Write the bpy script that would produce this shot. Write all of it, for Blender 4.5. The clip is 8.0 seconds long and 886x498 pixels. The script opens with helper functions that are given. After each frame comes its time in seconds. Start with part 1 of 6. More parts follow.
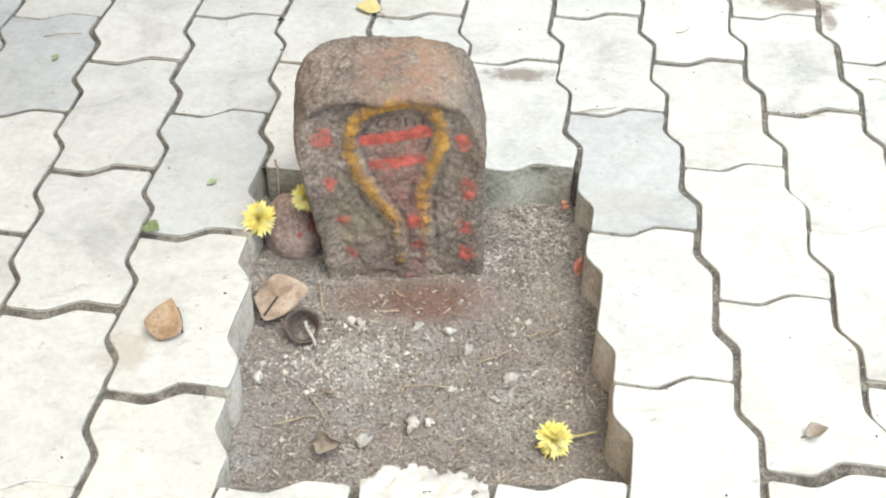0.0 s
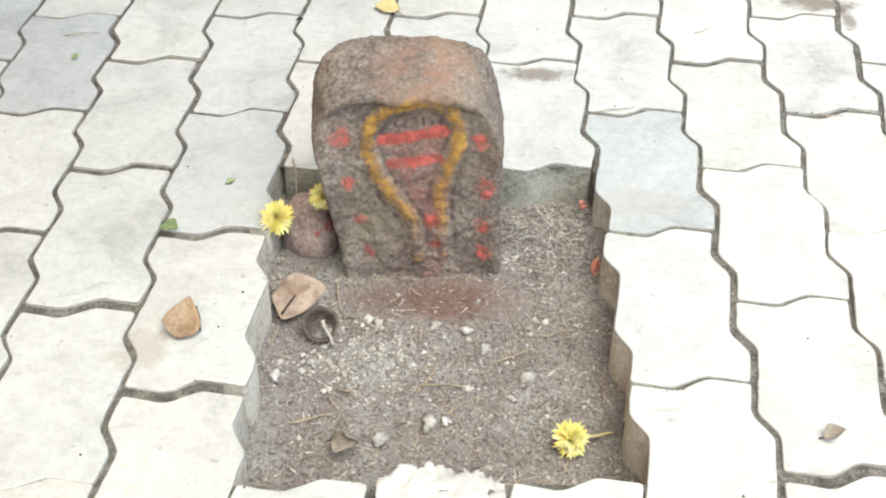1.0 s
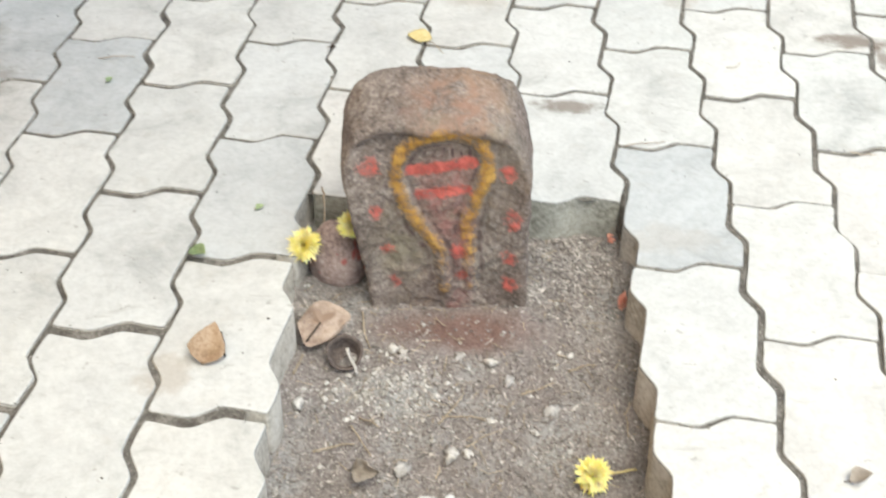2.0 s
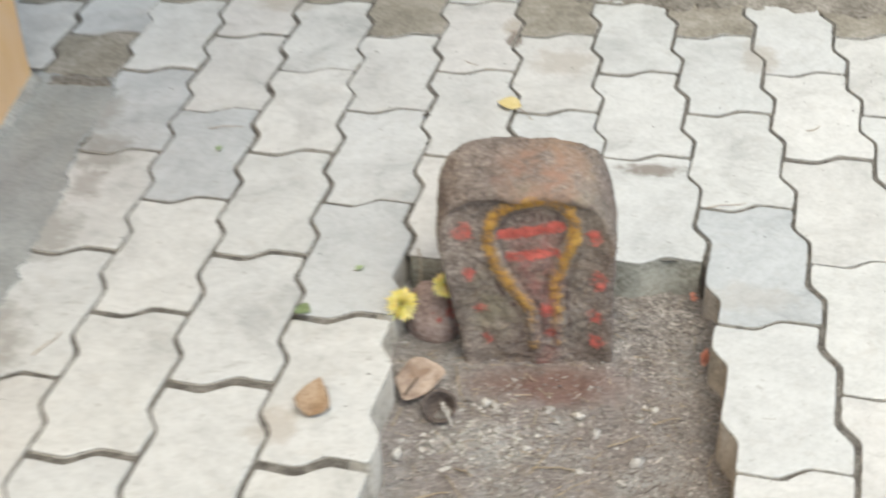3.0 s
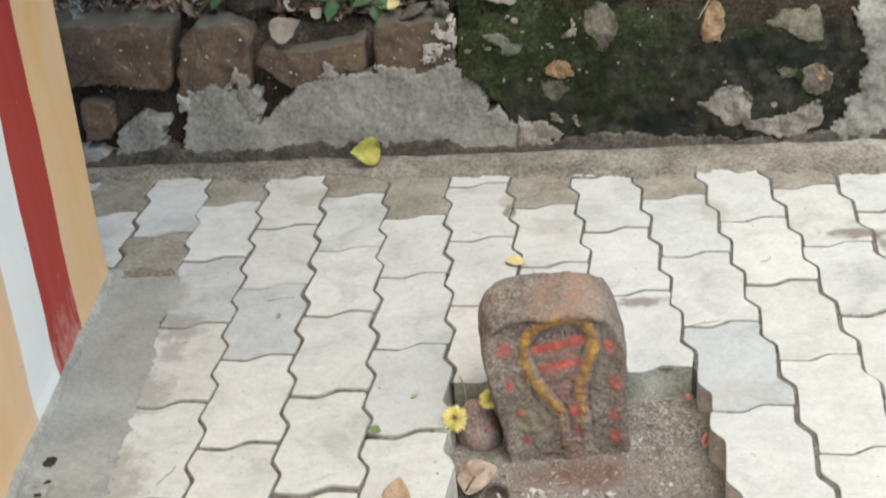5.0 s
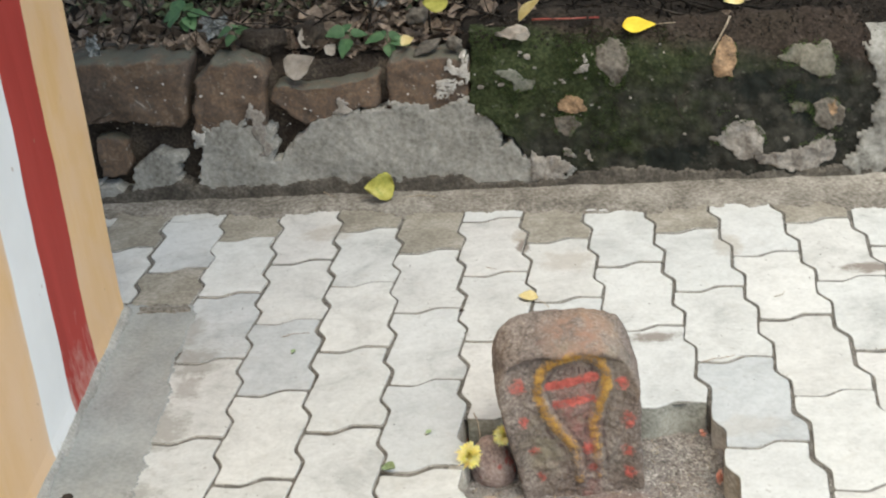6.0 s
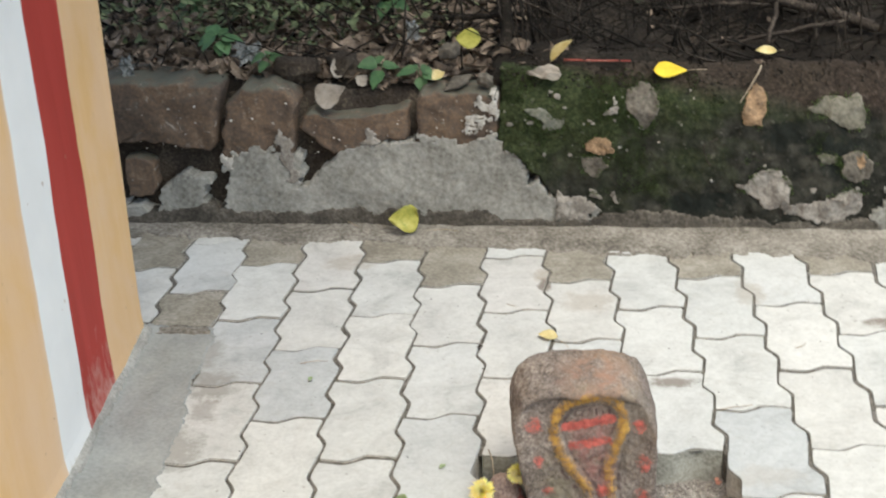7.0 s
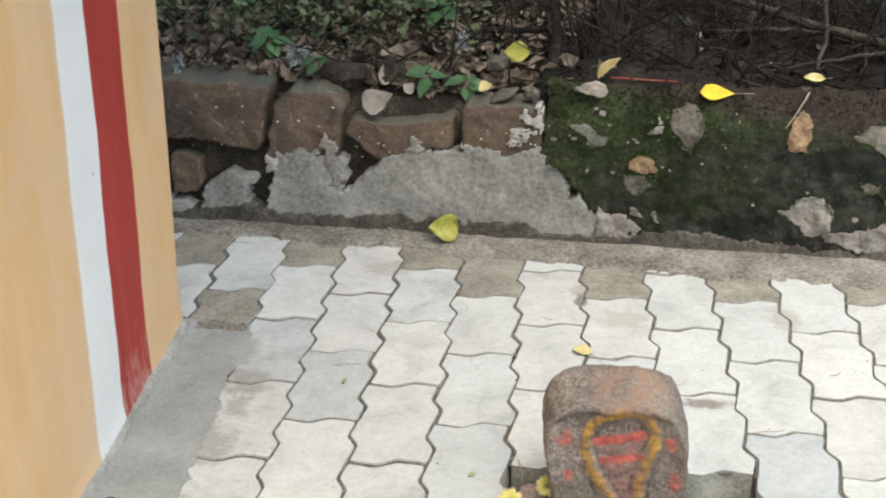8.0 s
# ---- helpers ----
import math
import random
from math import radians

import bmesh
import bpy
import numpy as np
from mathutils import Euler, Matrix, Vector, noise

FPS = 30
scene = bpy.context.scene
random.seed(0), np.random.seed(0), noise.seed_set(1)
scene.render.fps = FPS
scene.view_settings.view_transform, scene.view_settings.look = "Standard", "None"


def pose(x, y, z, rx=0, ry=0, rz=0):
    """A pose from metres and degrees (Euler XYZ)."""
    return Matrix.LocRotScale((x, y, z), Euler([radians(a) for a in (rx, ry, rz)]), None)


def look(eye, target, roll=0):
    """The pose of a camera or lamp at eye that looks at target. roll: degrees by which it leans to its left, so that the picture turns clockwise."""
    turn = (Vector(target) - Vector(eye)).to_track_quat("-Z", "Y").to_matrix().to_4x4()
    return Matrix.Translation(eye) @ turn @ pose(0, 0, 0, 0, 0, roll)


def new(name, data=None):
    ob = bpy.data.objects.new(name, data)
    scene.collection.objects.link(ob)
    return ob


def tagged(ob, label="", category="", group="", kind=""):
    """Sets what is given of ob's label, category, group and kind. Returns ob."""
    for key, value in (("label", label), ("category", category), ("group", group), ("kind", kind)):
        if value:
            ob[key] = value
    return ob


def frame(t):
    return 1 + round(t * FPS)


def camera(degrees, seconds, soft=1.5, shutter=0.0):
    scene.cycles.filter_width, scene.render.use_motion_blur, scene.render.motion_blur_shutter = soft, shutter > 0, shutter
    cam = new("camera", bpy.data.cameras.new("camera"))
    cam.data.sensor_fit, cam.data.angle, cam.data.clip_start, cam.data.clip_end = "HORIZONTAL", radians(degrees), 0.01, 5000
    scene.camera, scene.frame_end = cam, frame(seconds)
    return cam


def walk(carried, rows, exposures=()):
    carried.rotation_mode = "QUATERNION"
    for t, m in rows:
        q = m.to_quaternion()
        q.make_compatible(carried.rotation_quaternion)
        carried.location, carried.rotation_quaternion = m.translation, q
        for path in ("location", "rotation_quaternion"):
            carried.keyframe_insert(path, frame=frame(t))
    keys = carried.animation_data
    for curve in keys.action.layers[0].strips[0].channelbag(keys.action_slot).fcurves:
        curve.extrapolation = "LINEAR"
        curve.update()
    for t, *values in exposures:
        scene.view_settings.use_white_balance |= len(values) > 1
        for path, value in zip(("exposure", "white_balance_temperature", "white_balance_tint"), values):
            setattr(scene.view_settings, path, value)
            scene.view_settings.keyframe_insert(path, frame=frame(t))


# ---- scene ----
cam = camera(38.06, 8.0, soft=2.0, shutter=0.9)
# seconds, eye in metres, turn in degrees
PATH = [
    (0.0, -0.1894, -1.2242, 0.8893, 49.14, -0.75, -1.18),
    (0.5, -0.1873, -1.2247, 0.8887, 49.12, -0.68, -0.85),
    (1.0, -0.1897, -1.2253, 0.8905, 49.10, -0.40, -0.48),
    (1.2, -0.1919, -1.2233, 0.8910, 49.10, -0.41, -0.42),
    (2.3, -0.1789, -1.2199, 0.8976, 50.81, -0.30, 2.70),
    (2.5, -0.1674, -1.2209, 0.9108, 51.15, 0.19, 3.52),
    (3.0, -0.1855, -1.2772, 0.9557, 52.45, 2.08, 4.39),
    (3.5, -0.2698, -1.4440, 0.9997, 55.46, 3.40, 2.53),
    (4.0, -0.3322, -1.5341, 1.0383, 58.05, 4.09, 0.80),
    (4.5, -0.3038, -1.6021, 1.0638, 59.76, 4.54, 0.06),
    (4.7, -0.2909, -1.6193, 1.0661, 60.69, 4.63, -0.18),
    (5.8, -0.2855, -1.6375, 1.0732, 63.02, 5.24, 0.03),
    (6.0, -0.2866, -1.6334, 1.0805, 63.15, 5.19, 0.25),
    (6.5, -0.2987, -1.6309, 1.0798, 63.89, 4.45, 0.96),
    (7.0, -0.2940, -1.6359, 1.0800, 64.87, 3.05, 2.21),
    (7.5, -0.3020, -1.6378, 1.0831, 65.38, 1.70, 3.61),
    (8.0, -0.3063, -1.6509, 1.0798, 65.53, 0.94, 4.75),
]
walk(cam, [(t, pose(x, y, z, rx, ry, rz)) for t, x, y, z, rx, ry, rz in PATH],
     exposures=[(0.0, 1.12, 6540, 1), (1.0, 1.12, 6540, 1), (2.5, 0.95, 6570, 2), (3.0, 0.82, 6620, 2), (3.5, 0.77, 6690, 2), (6.0, 0.86, 6690, 2), (8.0, 0.93, 6690, 2)])

# ---------------------------------------------------------------- light
world = bpy.data.worlds.new("sky")
scene.world = world
world.use_nodes = True
wn = world.node_tree.nodes
sky = wn.new("ShaderNodeTexSky")
sky.sky_type = "NISHITA"
sky.sun_disc = False
sky.sun_elevation = radians(68)
sky.sun_rotation = radians(146)
sky.dust_density = 3.0
wn["Background"].inputs["Strength"].default_value = 0.14
world.node_tree.links.new(sky.outputs["Color"], wn["Background"].inputs["Color"])

sun = new("sun", bpy.data.lights.new("sun", "SUN"))
sun.data.energy = 1.45
sun.data.angle = radians(50)
sun.data.color = (1.0, 0.95, 0.85)
sun.matrix_world = look((1.0, -1.5, 4.4), (0, 0, 0))


# ---------------------------------------------------------------- materials
def nodes_of(name):
    m = bpy.data.materials.new(name)
    m.use_nodes = True
    return m, m.node_tree.nodes, m.node_tree.links, m.node_tree.nodes["Principled BSDF"]


def math_node(nt, op, a, b=None, c=None, clamp=False):
    n = nt.nodes.new("ShaderNodeMath")
    n.operation = op
    n.use_clamp = clamp
    for i, v in enumerate((a, b, c)):
        if v is None:
            continue
        if isinstance(v, (int, float)):
            n.inputs[i].default_value = v
        else:
            nt.links.new(v, n.inputs[i])
    return n.outputs[0]


def mix_col(nt, fac, a, b, mode="MIX"):
    n = nt.nodes.new("ShaderNodeMix")
    n.data_type = "RGBA"
    n.blend_type = mode
    for sock, v in ((n.inputs[0], fac), (n.inputs[6], a), (n.inputs[7], b)):
        if isinstance(v, (int, float)):
            sock.default_value = v
        elif isinstance(v, tuple):
            sock.default_value = (*v, 1)
        else:
            nt.links.new(v, sock)
    return n.outputs[2]


def coords(nt, shuffle=False):
    """Object coordinates; shuffled per object where pieces share one mesh."""
    tc = nt.nodes.new("ShaderNodeTexCoord").outputs["Object"]
    if not shuffle:
        return tc
    info = nt.nodes.new("ShaderNodeObjectInfo")
    mul = nt.nodes.new("ShaderNodeVectorMath")
    mul.operation = "SCALE"
    mul.inputs[0].default_value = (7.3, 11.1, 3.7)
    nt.links.new(info.outputs["Random"], mul.inputs["Scale"])
    add = nt.nodes.new("ShaderNodeVectorMath")
    nt.links.new(tc, add.inputs[0])
    nt.links.new(mul.outputs[0], add.inputs[1])
    return add.outputs[0]


def noise_of(nt, vec, scale, detail=5.0, rough=0.6, distort=0.0):
    n = nt.nodes.new("ShaderNodeTexNoise")
    n.inputs["Scale"].default_value = scale
    n.inputs["Detail"].default_value = detail
    n.inputs["Roughness"].default_value = rough
    n.inputs["Distortion"].default_value = distort
    nt.links.new(vec, n.inputs["Vector"])
    return n.outputs["Fac"]


def ramp(nt, fac, stops, hard=False):
    n = nt.nodes.new("ShaderNodeValToRGB")
    if hard:
        n.color_ramp.interpolation = "EASE"
    e = n.color_ramp.elements
    while len(e) < len(stops):
        e.new(0.5)
    for el, (p, c) in zip(e, stops):
        el.position = p
        el.color = (*c, 1) if isinstance(c, tuple) else (c, c, c, 1)
    nt.links.new(fac, n.inputs[0])
    return n.outputs[0]


def bump_to(nt, b, heights, strength=0.5, distance=0.002):
    """Fine relief from the sum of some (value, weight)."""
    total = None
    for h, w in heights:
        v = math_node(nt, "MULTIPLY", h, w)
        total = v if total is None else math_node(nt, "ADD", total, v)
    n = nt.nodes.new("ShaderNodeBump")
    n.inputs["Strength"].default_value = strength
    n.inputs["Distance"].default_value = distance
    nt.links.new(total, n.inputs["Height"])
    nt.links.new(n.outputs[0], b.inputs["Normal"])


def mineral(name, stops, big=6.0, fine=120.0, rough=0.9, bump=0.5, dist=0.002, speck=None, shuffle=False, vary=0.0, per_island=False):
    """Concrete, soil, stone: two scales of noise, specks and relief."""
    m, ns, ln, b = nodes_of(name)
    nt = m.node_tree
    v = coords(nt, shuffle)
    n1 = noise_of(nt, v, big, 6, 0.65, 0.3)
    n2 = noise_of(nt, v, fine, 4, 0.6)
    f = math_node(nt, "ADD", math_node(nt, "MULTIPLY", n1, 1.05), math_node(nt, "MULTIPLY_ADD", n2, 0.85, -0.45))
    col = ramp(nt, f, stops)
    if speck:
        sp = ramp(nt, noise_of(nt, v, speck[0], 2, 0.5), [(speck[1], 0.0), (speck[1] + 0.04, 1.0)])
        col = mix_col(nt, math_node(nt, "MULTIPLY", sp, speck[3]), col, speck[2])
    if vary:
        if per_island:
            rnd = ns.new("ShaderNodeNewGeometry").outputs["Random Per Island"]
        else:
            rnd = ns.new("ShaderNodeObjectInfo").outputs["Random"]
        k = ramp(nt, rnd, [(0.0, 1.0 - vary), (1.0, 1.0 + vary)])
        col = mix_col(nt, 1.0, col, k, "MULTIPLY")
    ln.new(col, b.inputs["Base Color"])
    b.inputs["Roughness"].default_value = rough
    b.inputs["Specular IOR Level"].default_value = 0.25
    bump_to(nt, b, [(n1, 0.5), (n2, 0.6)], bump, dist)
    return m


MUD, TAN, GREYM = (0.16, 0.125, 0.10), (0.36, 0.315, 0.265), (0.27, 0.26, 0.238)
STAINS = [(-0.055, 0.138, 0.050, 0.018, MUD, 0.75), (0.345, 0.315, 0.060, 0.022, MUD, 0.8), (0.372, 0.275, 0.012, 0.030, MUD, 0.7),
          (-0.805, 0.165, 0.055, 0.055, GREYM, 0.75), (-0.815, -0.02, 0.045, 0.070, GREYM, 0.75), (-0.80, 0.09, 0.03, 0.05, MUD, 0.4), (-0.83, 0.27, 0.03, 0.06, GREYM, 0.6), (-0.82, -0.25, 0.05, 0.12, GREYM, 0.7), (-0.22, 0.53, 0.06, 0.035, TAN, 0.8),
          (-0.245, 0.49, 0.014, 0.030, MUD, 0.8), (-0.17, 0.42, 0.06, 0.05, TAN, 0.5), (-0.62, 0.62, 0.06, 0.04, TAN, 0.6), (0.12, 0.44, 0.03, 0.06, TAN, 0.55),
          (-0.62, -0.62, 0.15, 0.10, GREYM, 0.4), (0.04, -0.12, 0.06, 0.03, TAN, 0.3), (-0.47, -0.345, 0.03, 0.035, TAN, 0.55)]


def paver_material(name, tints):
    """Pale cast concrete: stains at two scales, dusty dirt, a tint of its own for each block."""
    m, ns, ln, b = nodes_of(name)
    nt = m.node_tree
    v = coords(nt, True)
    n1 = noise_of(nt, v, 9, 6, 0.7, 0.6)
    n2 = noise_of(nt, v, 160, 3, 0.6)
    n3 = noise_of(nt, v, 28, 5, 0.7, 0.4)
    rnd = ns.new("ShaderNodeObjectInfo").outputs["Random"]
    base = ramp(nt, rnd, tints)
    shade = ramp(nt, n1, [(0.28, 0.68), (0.42, 0.88), (0.55, 0.98), (0.72, 1.05)])
    col = mix_col(nt, 1.0, base, shade, "MULTIPLY")
    fine = ramp(nt, n2, [(0.30, 0.92), (0.55, 1.0), (0.8, 1.03)])
    col = mix_col(nt, 1.0, col, fine, "MULTIPLY")
    mottle = ramp(nt, noise_of(nt, v, 64, 6, 0.8, 0.4), [(0.36, 0.90), (0.5, 0.99), (0.62, 1.03)])
    col = mix_col(nt, 1.0, col, mottle, "MULTIPLY")
    # scuffs in short grey streaks
    st = ns.new("ShaderNodeMapping")
    st.inputs["Scale"].default_value = (1.0, 3.2, 1.0)
    st.inputs["Rotation"].default_value = (0, 0, 0.5)
    ln.new(v, st.inputs[0])
    scuff = ramp(nt, noise_of(nt, st.outputs[0], 22, 4, 0.65, 0.5), [(0.62, 0.0), (0.72, 0.45)])
    col = mix_col(nt, scuff, col, (0.36, 0.355, 0.34))
    warm = ramp(nt, n3, [(0.56, 0.0), (0.74, 1.0)])
    col = mix_col(nt, math_node(nt, "MULTIPLY", warm, 0.26), col, (0.36, 0.325, 0.28))
    pits = ramp(nt, noise_of(nt, v, 75, 2, 0.5), [(0.70, 0.0), (0.76, 1.0)])
    col = mix_col(nt, math_node(nt, "MULTIPLY", pits, 0.45), col, (0.24, 0.22, 0.20))
    # dried mud and mortar smears, each with its own place and ragged rim
    pos = ns.new("ShaderNodeNewGeometry").outputs["Position"]
    sp = ns.new("ShaderNodeSeparateXYZ")
    ln.new(pos, sp.inputs[0])
    rag = math_node(nt, "MULTIPLY_ADD", noise_of(nt, pos, 38, 5, 0.7), 3.2, -1.6)
    for sx, sy, rx, ry, tone, k in STAINS:
        dx = math_node(nt, "MULTIPLY", math_node(nt, "SUBTRACT", sp.outputs[0], sx), 1 / rx)
        dy = math_node(nt, "MULTIPLY", math_node(nt, "SUBTRACT", sp.outputs[1], sy), 1 / ry)
        d = math_node(nt, "ADD", math_node(nt, "MULTIPLY", dx, dx), math_node(nt, "MULTIPLY", dy, dy))
        spot = ramp(nt, math_node(nt, "ADD", d, rag), [(0.2, k), (1.0, 0.0)])
        col = mix_col(nt, spot, col, tone)
    ln.new(col, b.inputs["Base Color"])
    b.inputs["Roughness"].default_value = 0.82
    b.inputs["Specular IOR Level"].default_value = 0.3
    bump_to(nt, b, [(n2, 0.4), (n3, 0.6), (pits, -0.5)], 0.35, 0.0015)
    return m


M_PAVER = paver_material("pale_concrete", [(0.0, (0.530, 0.540, 0.532)), (0.2, (0.585, 0.590, 0.575)), (0.4, (0.560, 0.556, 0.536)), (0.6, (0.550, 0.562, 0.560)), (0.8, (0.600, 0.600, 0.580)), (0.92, (0.575, 0.565, 0.547)), (1.0, (0.590, 0.590, 0.575))])
M_PAVER_GREY = paver_material("blue_grey_concrete", [(0.0, (0.465, 0.485, 0.495)), (1.0, (0.50, 0.515, 0.52))])
M_PAVER_SMEAR = mineral("cement_smeared_concrete", [(0.3, (0.20, 0.18, 0.15)), (0.5, (0.27, 0.25, 0.21)), (0.7, (0.36, 0.33, 0.29))], 14, 140, 0.92, 0.5, 0.002, shuffle=True)
M_EDGE = mineral("dirt_stained_concrete_edge", [(0.3, (0.20, 0.195, 0.18)), (0.5, (0.31, 0.305, 0.285)), (0.7, (0.46, 0.455, 0.43))], 30, 220, 0.93, 0.6, 0.002, shuffle=True)
M_SIDE = mineral("cream_block_side", [(0.28, (0.33, 0.305, 0.262)), (0.45, (0.48, 0.452, 0.402)), (0.6, (0.57, 0.545, 0.495)), (0.75, (0.61, 0.595, 0.555))], 22, 190, 0.93, 0.6, 0.002, shuffle=True)
# Greenish stained rear block sides, with their dimmer facing put into the colour.
M_SIDE_DIM = mineral("dim_stained_block_side", [(0.28, (0.20, 0.195, 0.165)), (0.45, (0.315, 0.31, 0.27)), (0.6, (0.40, 0.395, 0.35)), (0.75, (0.47, 0.465, 0.42))], 18, 190, 0.93, 0.6, 0.002, shuffle=True)
M_SAND = mineral("joint_sand", [(0.32, (0.07, 0.064, 0.056)), (0.5, (0.135, 0.125, 0.112)), (0.68, (0.235, 0.22, 0.20))], 60, 420, 0.95, 0.8, 0.003)
M_EARTH = mineral("bare_earth", [(0.3, (0.12, 0.09, 0.07)), (0.6, (0.2, 0.16, 0.12))], 2, 60, 0.95, 0.8, 0.01)
M_CEMENT = mineral("grey_cement", [(0.2, (0.215, 0.222, 0.218)), (0.5, (0.285, 0.293, 0.287)), (0.8, (0.35, 0.357, 0.347))], 13, 150, 0.92, 0.5, 0.0015, speck=(60, 0.72, (0.17, 0.165, 0.155), 0.5))
M_LIP = mineral("dusty_mortar", [(0.28, (0.105, 0.094, 0.080)), (0.42, (0.175, 0.159, 0.138)), (0.55, (0.25, 0.231, 0.205)), (0.75, (0.37, 0.348, 0.314))], 7, 130, 0.93, 0.6, 0.002, speck=(70, 0.70, (0.20, 0.175, 0.145), 0.5))
M_PLASTER = mineral("weathered_plaster", [(0.25, (0.145, 0.138, 0.122)), (0.42, (0.235, 0.228, 0.208)), (0.58, (0.31, 0.303, 0.281)), (0.8, (0.41, 0.398, 0.372))], 8, 120, 0.93, 0.55, 0.002, speck=(110, 0.68, (0.42, 0.40, 0.38), 0.45))
M_PALE = mineral("pale_lime_plaster", [(0.3, (0.18, 0.16, 0.142)), (0.5, (0.27, 0.247, 0.223)), (0.75, (0.37, 0.345, 0.315))], 24, 190, 0.93, 0.7, 0.003)
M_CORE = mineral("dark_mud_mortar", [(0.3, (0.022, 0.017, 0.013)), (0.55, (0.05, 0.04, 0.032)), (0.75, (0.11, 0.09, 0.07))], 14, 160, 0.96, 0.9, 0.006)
M_LATERITE = mineral("brown_red_stone", [(0.25, (0.068, 0.054, 0.045)), (0.45, (0.115, 0.086, 0.068)), (0.62, (0.162, 0.110, 0.075)), (0.85, (0.235, 0.20, 0.168))], 10, 130, 0.9, 0.7, 0.003, speck=(60, 0.72, (0.45, 0.42, 0.38), 0.5), vary=0.12)
nt = M_LATERITE.node_tree
up = nt.nodes.new("ShaderNodeSeparateXYZ")
nt.links.new(nt.nodes.new("ShaderNodeNewGeometry").outputs["Normal"], up.inputs[0])
lich = math_node(nt, "ADD", up.outputs[2], math_node(nt, "MULTIPLY_ADD", noise_of(nt, coords(nt), 30, 5, 0.7), 2.6, -1.3))
base_in = nt.nodes["Principled BSDF"].inputs["Base Color"]
was = base_in.links[0].from_socket
lime = ramp(nt, noise_of(nt, coords(nt), 26, 6, 0.75, 0.8), [(0.62, 0.0), (0.68, 0.8)])
nt.links.new(mix_col(nt, lime, mix_col(nt, ramp(nt, lich, [(0.45, 0.0), (1.1, 0.75)]), was, (0.105, 0.115, 0.095)), (0.34, 0.31, 0.28)), base_in)
M_FIELD = mineral("grey_brown_field_stone", [(0.3, (0.075, 0.066, 0.055)), (0.5, (0.130, 0.115, 0.097)), (0.75, (0.205, 0.185, 0.16))], 18, 150, 0.9, 0.6, 0.002, shuffle=True, vary=0.15)
M_OCHRE = mineral("ochre_stone", [(0.3, (0.12, 0.085, 0.058)), (0.5, (0.25, 0.165, 0.10)), (0.75, (0.42, 0.28, 0.17))], 34, 150, 0.9, 0.6, 0.002, shuffle=True)


def moss_material():
    m, ns, ln, b = nodes_of("mossy_old_plaster")
    nt = m.node_tree
    v = coords(nt)
    n1 = noise_of(nt, v, 7, 6, 0.65, 0.5)
    n2 = noise_of(nt, v, 130, 4, 0.7)
    n3 = noise_of(nt, v, 30, 5, 0.7)
    dark = ramp(nt, n3, [(0.36, (0.015, 0.015, 0.0125)), (0.5, (0.030, 0.030, 0.025)), (0.70, (0.066, 0.063, 0.052))])
    green = ramp(nt, n2, [(0.35, (0.013, 0.019, 0.008)), (0.5, (0.030, 0.041, 0.016)), (0.66, (0.062, 0.074, 0.032))])
    # moss grows over the upper half, thinning out downwards in patches
    z = ns.new("ShaderNodeSeparateXYZ")
    ln.new(v, z.inputs[0])
    h = math_node(nt, "MULTIPLY_ADD", z.outputs[2], 1.3, -0.20)
    h = math_node(nt, "ADD", h, math_node(nt, "MULTIPLY", z.outputs[0], -0.55))
    amount = ramp(nt, math_node(nt, "ADD", h, n1), [(0.40, 0.0), (0.68, 0.9)])
    col = mix_col(nt, amount, dark, green)
    sp = ramp(nt, noise_of(nt, v, 95, 2, 0.5), [(0.66, 0.0), (0.72, 1.0)])
    col = mix_col(nt, math_node(nt, "MULTIPLY", sp, 0.25), col, (0.24, 0.22, 0.19))
    # red-brown soil spilt over the upper edge
    spill = math_node(nt, "ADD", math_node(nt, "MULTIPLY_ADD", z.outputs[2], 34.0, -9.5), math_node(nt, "MULTIPLY", z.outputs[0], 5.0))
    spill = math_node(nt, "ADD", spill, math_node(nt, "MULTIPLY_ADD", n1, 4.0, -2.0))
    col = mix_col(nt, ramp(nt, spill, [(0.0, 0.0), (0.9, 0.9)]), col, ramp(nt, n2, [(0.35, (0.018, 0.013, 0.011)), (0.6, (0.050, 0.037, 0.030)), (0.75, (0.12, 0.095, 0.08))]))
    # black algae where water seeps out
    for bx, bz, rx, rz in ((0.325, 0.155, 0.075, 0.055), (0.22, 0.20, 0.05, 0.03), (0.06, 0.06, 0.09, 0.03)):
        ex = math_node(nt, "MULTIPLY", math_node(nt, "SUBTRACT", z.outputs[0], bx), 1 / rx)
        ez = math_node(nt, "MULTIPLY", math_node(nt, "SUBTRACT", z.outputs[2], bz), 1 / rz)
        e = math_node(nt, "ADD", math_node(nt, "MULTIPLY", ex, ex), math_node(nt, "MULTIPLY", ez, ez))
        e = math_node(nt, "ADD", e, math_node(nt, "MULTIPLY_ADD", n3, 4.0, -2.0))
        col = mix_col(nt, ramp(nt, e, [(0.2, 0.8), (1.2, 0.0)]), col, (0.014, 0.017, 0.015))
    tan = ramp(nt, noise_of(nt, v, 16, 5, 0.7, 0.6), [(0.60, 0.0), (0.70, 1.0)])
    col = mix_col(nt, math_node(nt, "MULTIPLY", tan, 0.35), col, (0.10, 0.086, 0.07))
    ln.new(col, b.inputs["Base Color"])
    b.inputs["Roughness"].default_value = 0.95
    b.inputs["Specular IOR Level"].default_value = 0.15
    bump_to(nt, b, [(n2, 0.7), (n3, 0.6)], 0.9, 0.004)
    return m


M_MOSS = moss_material()


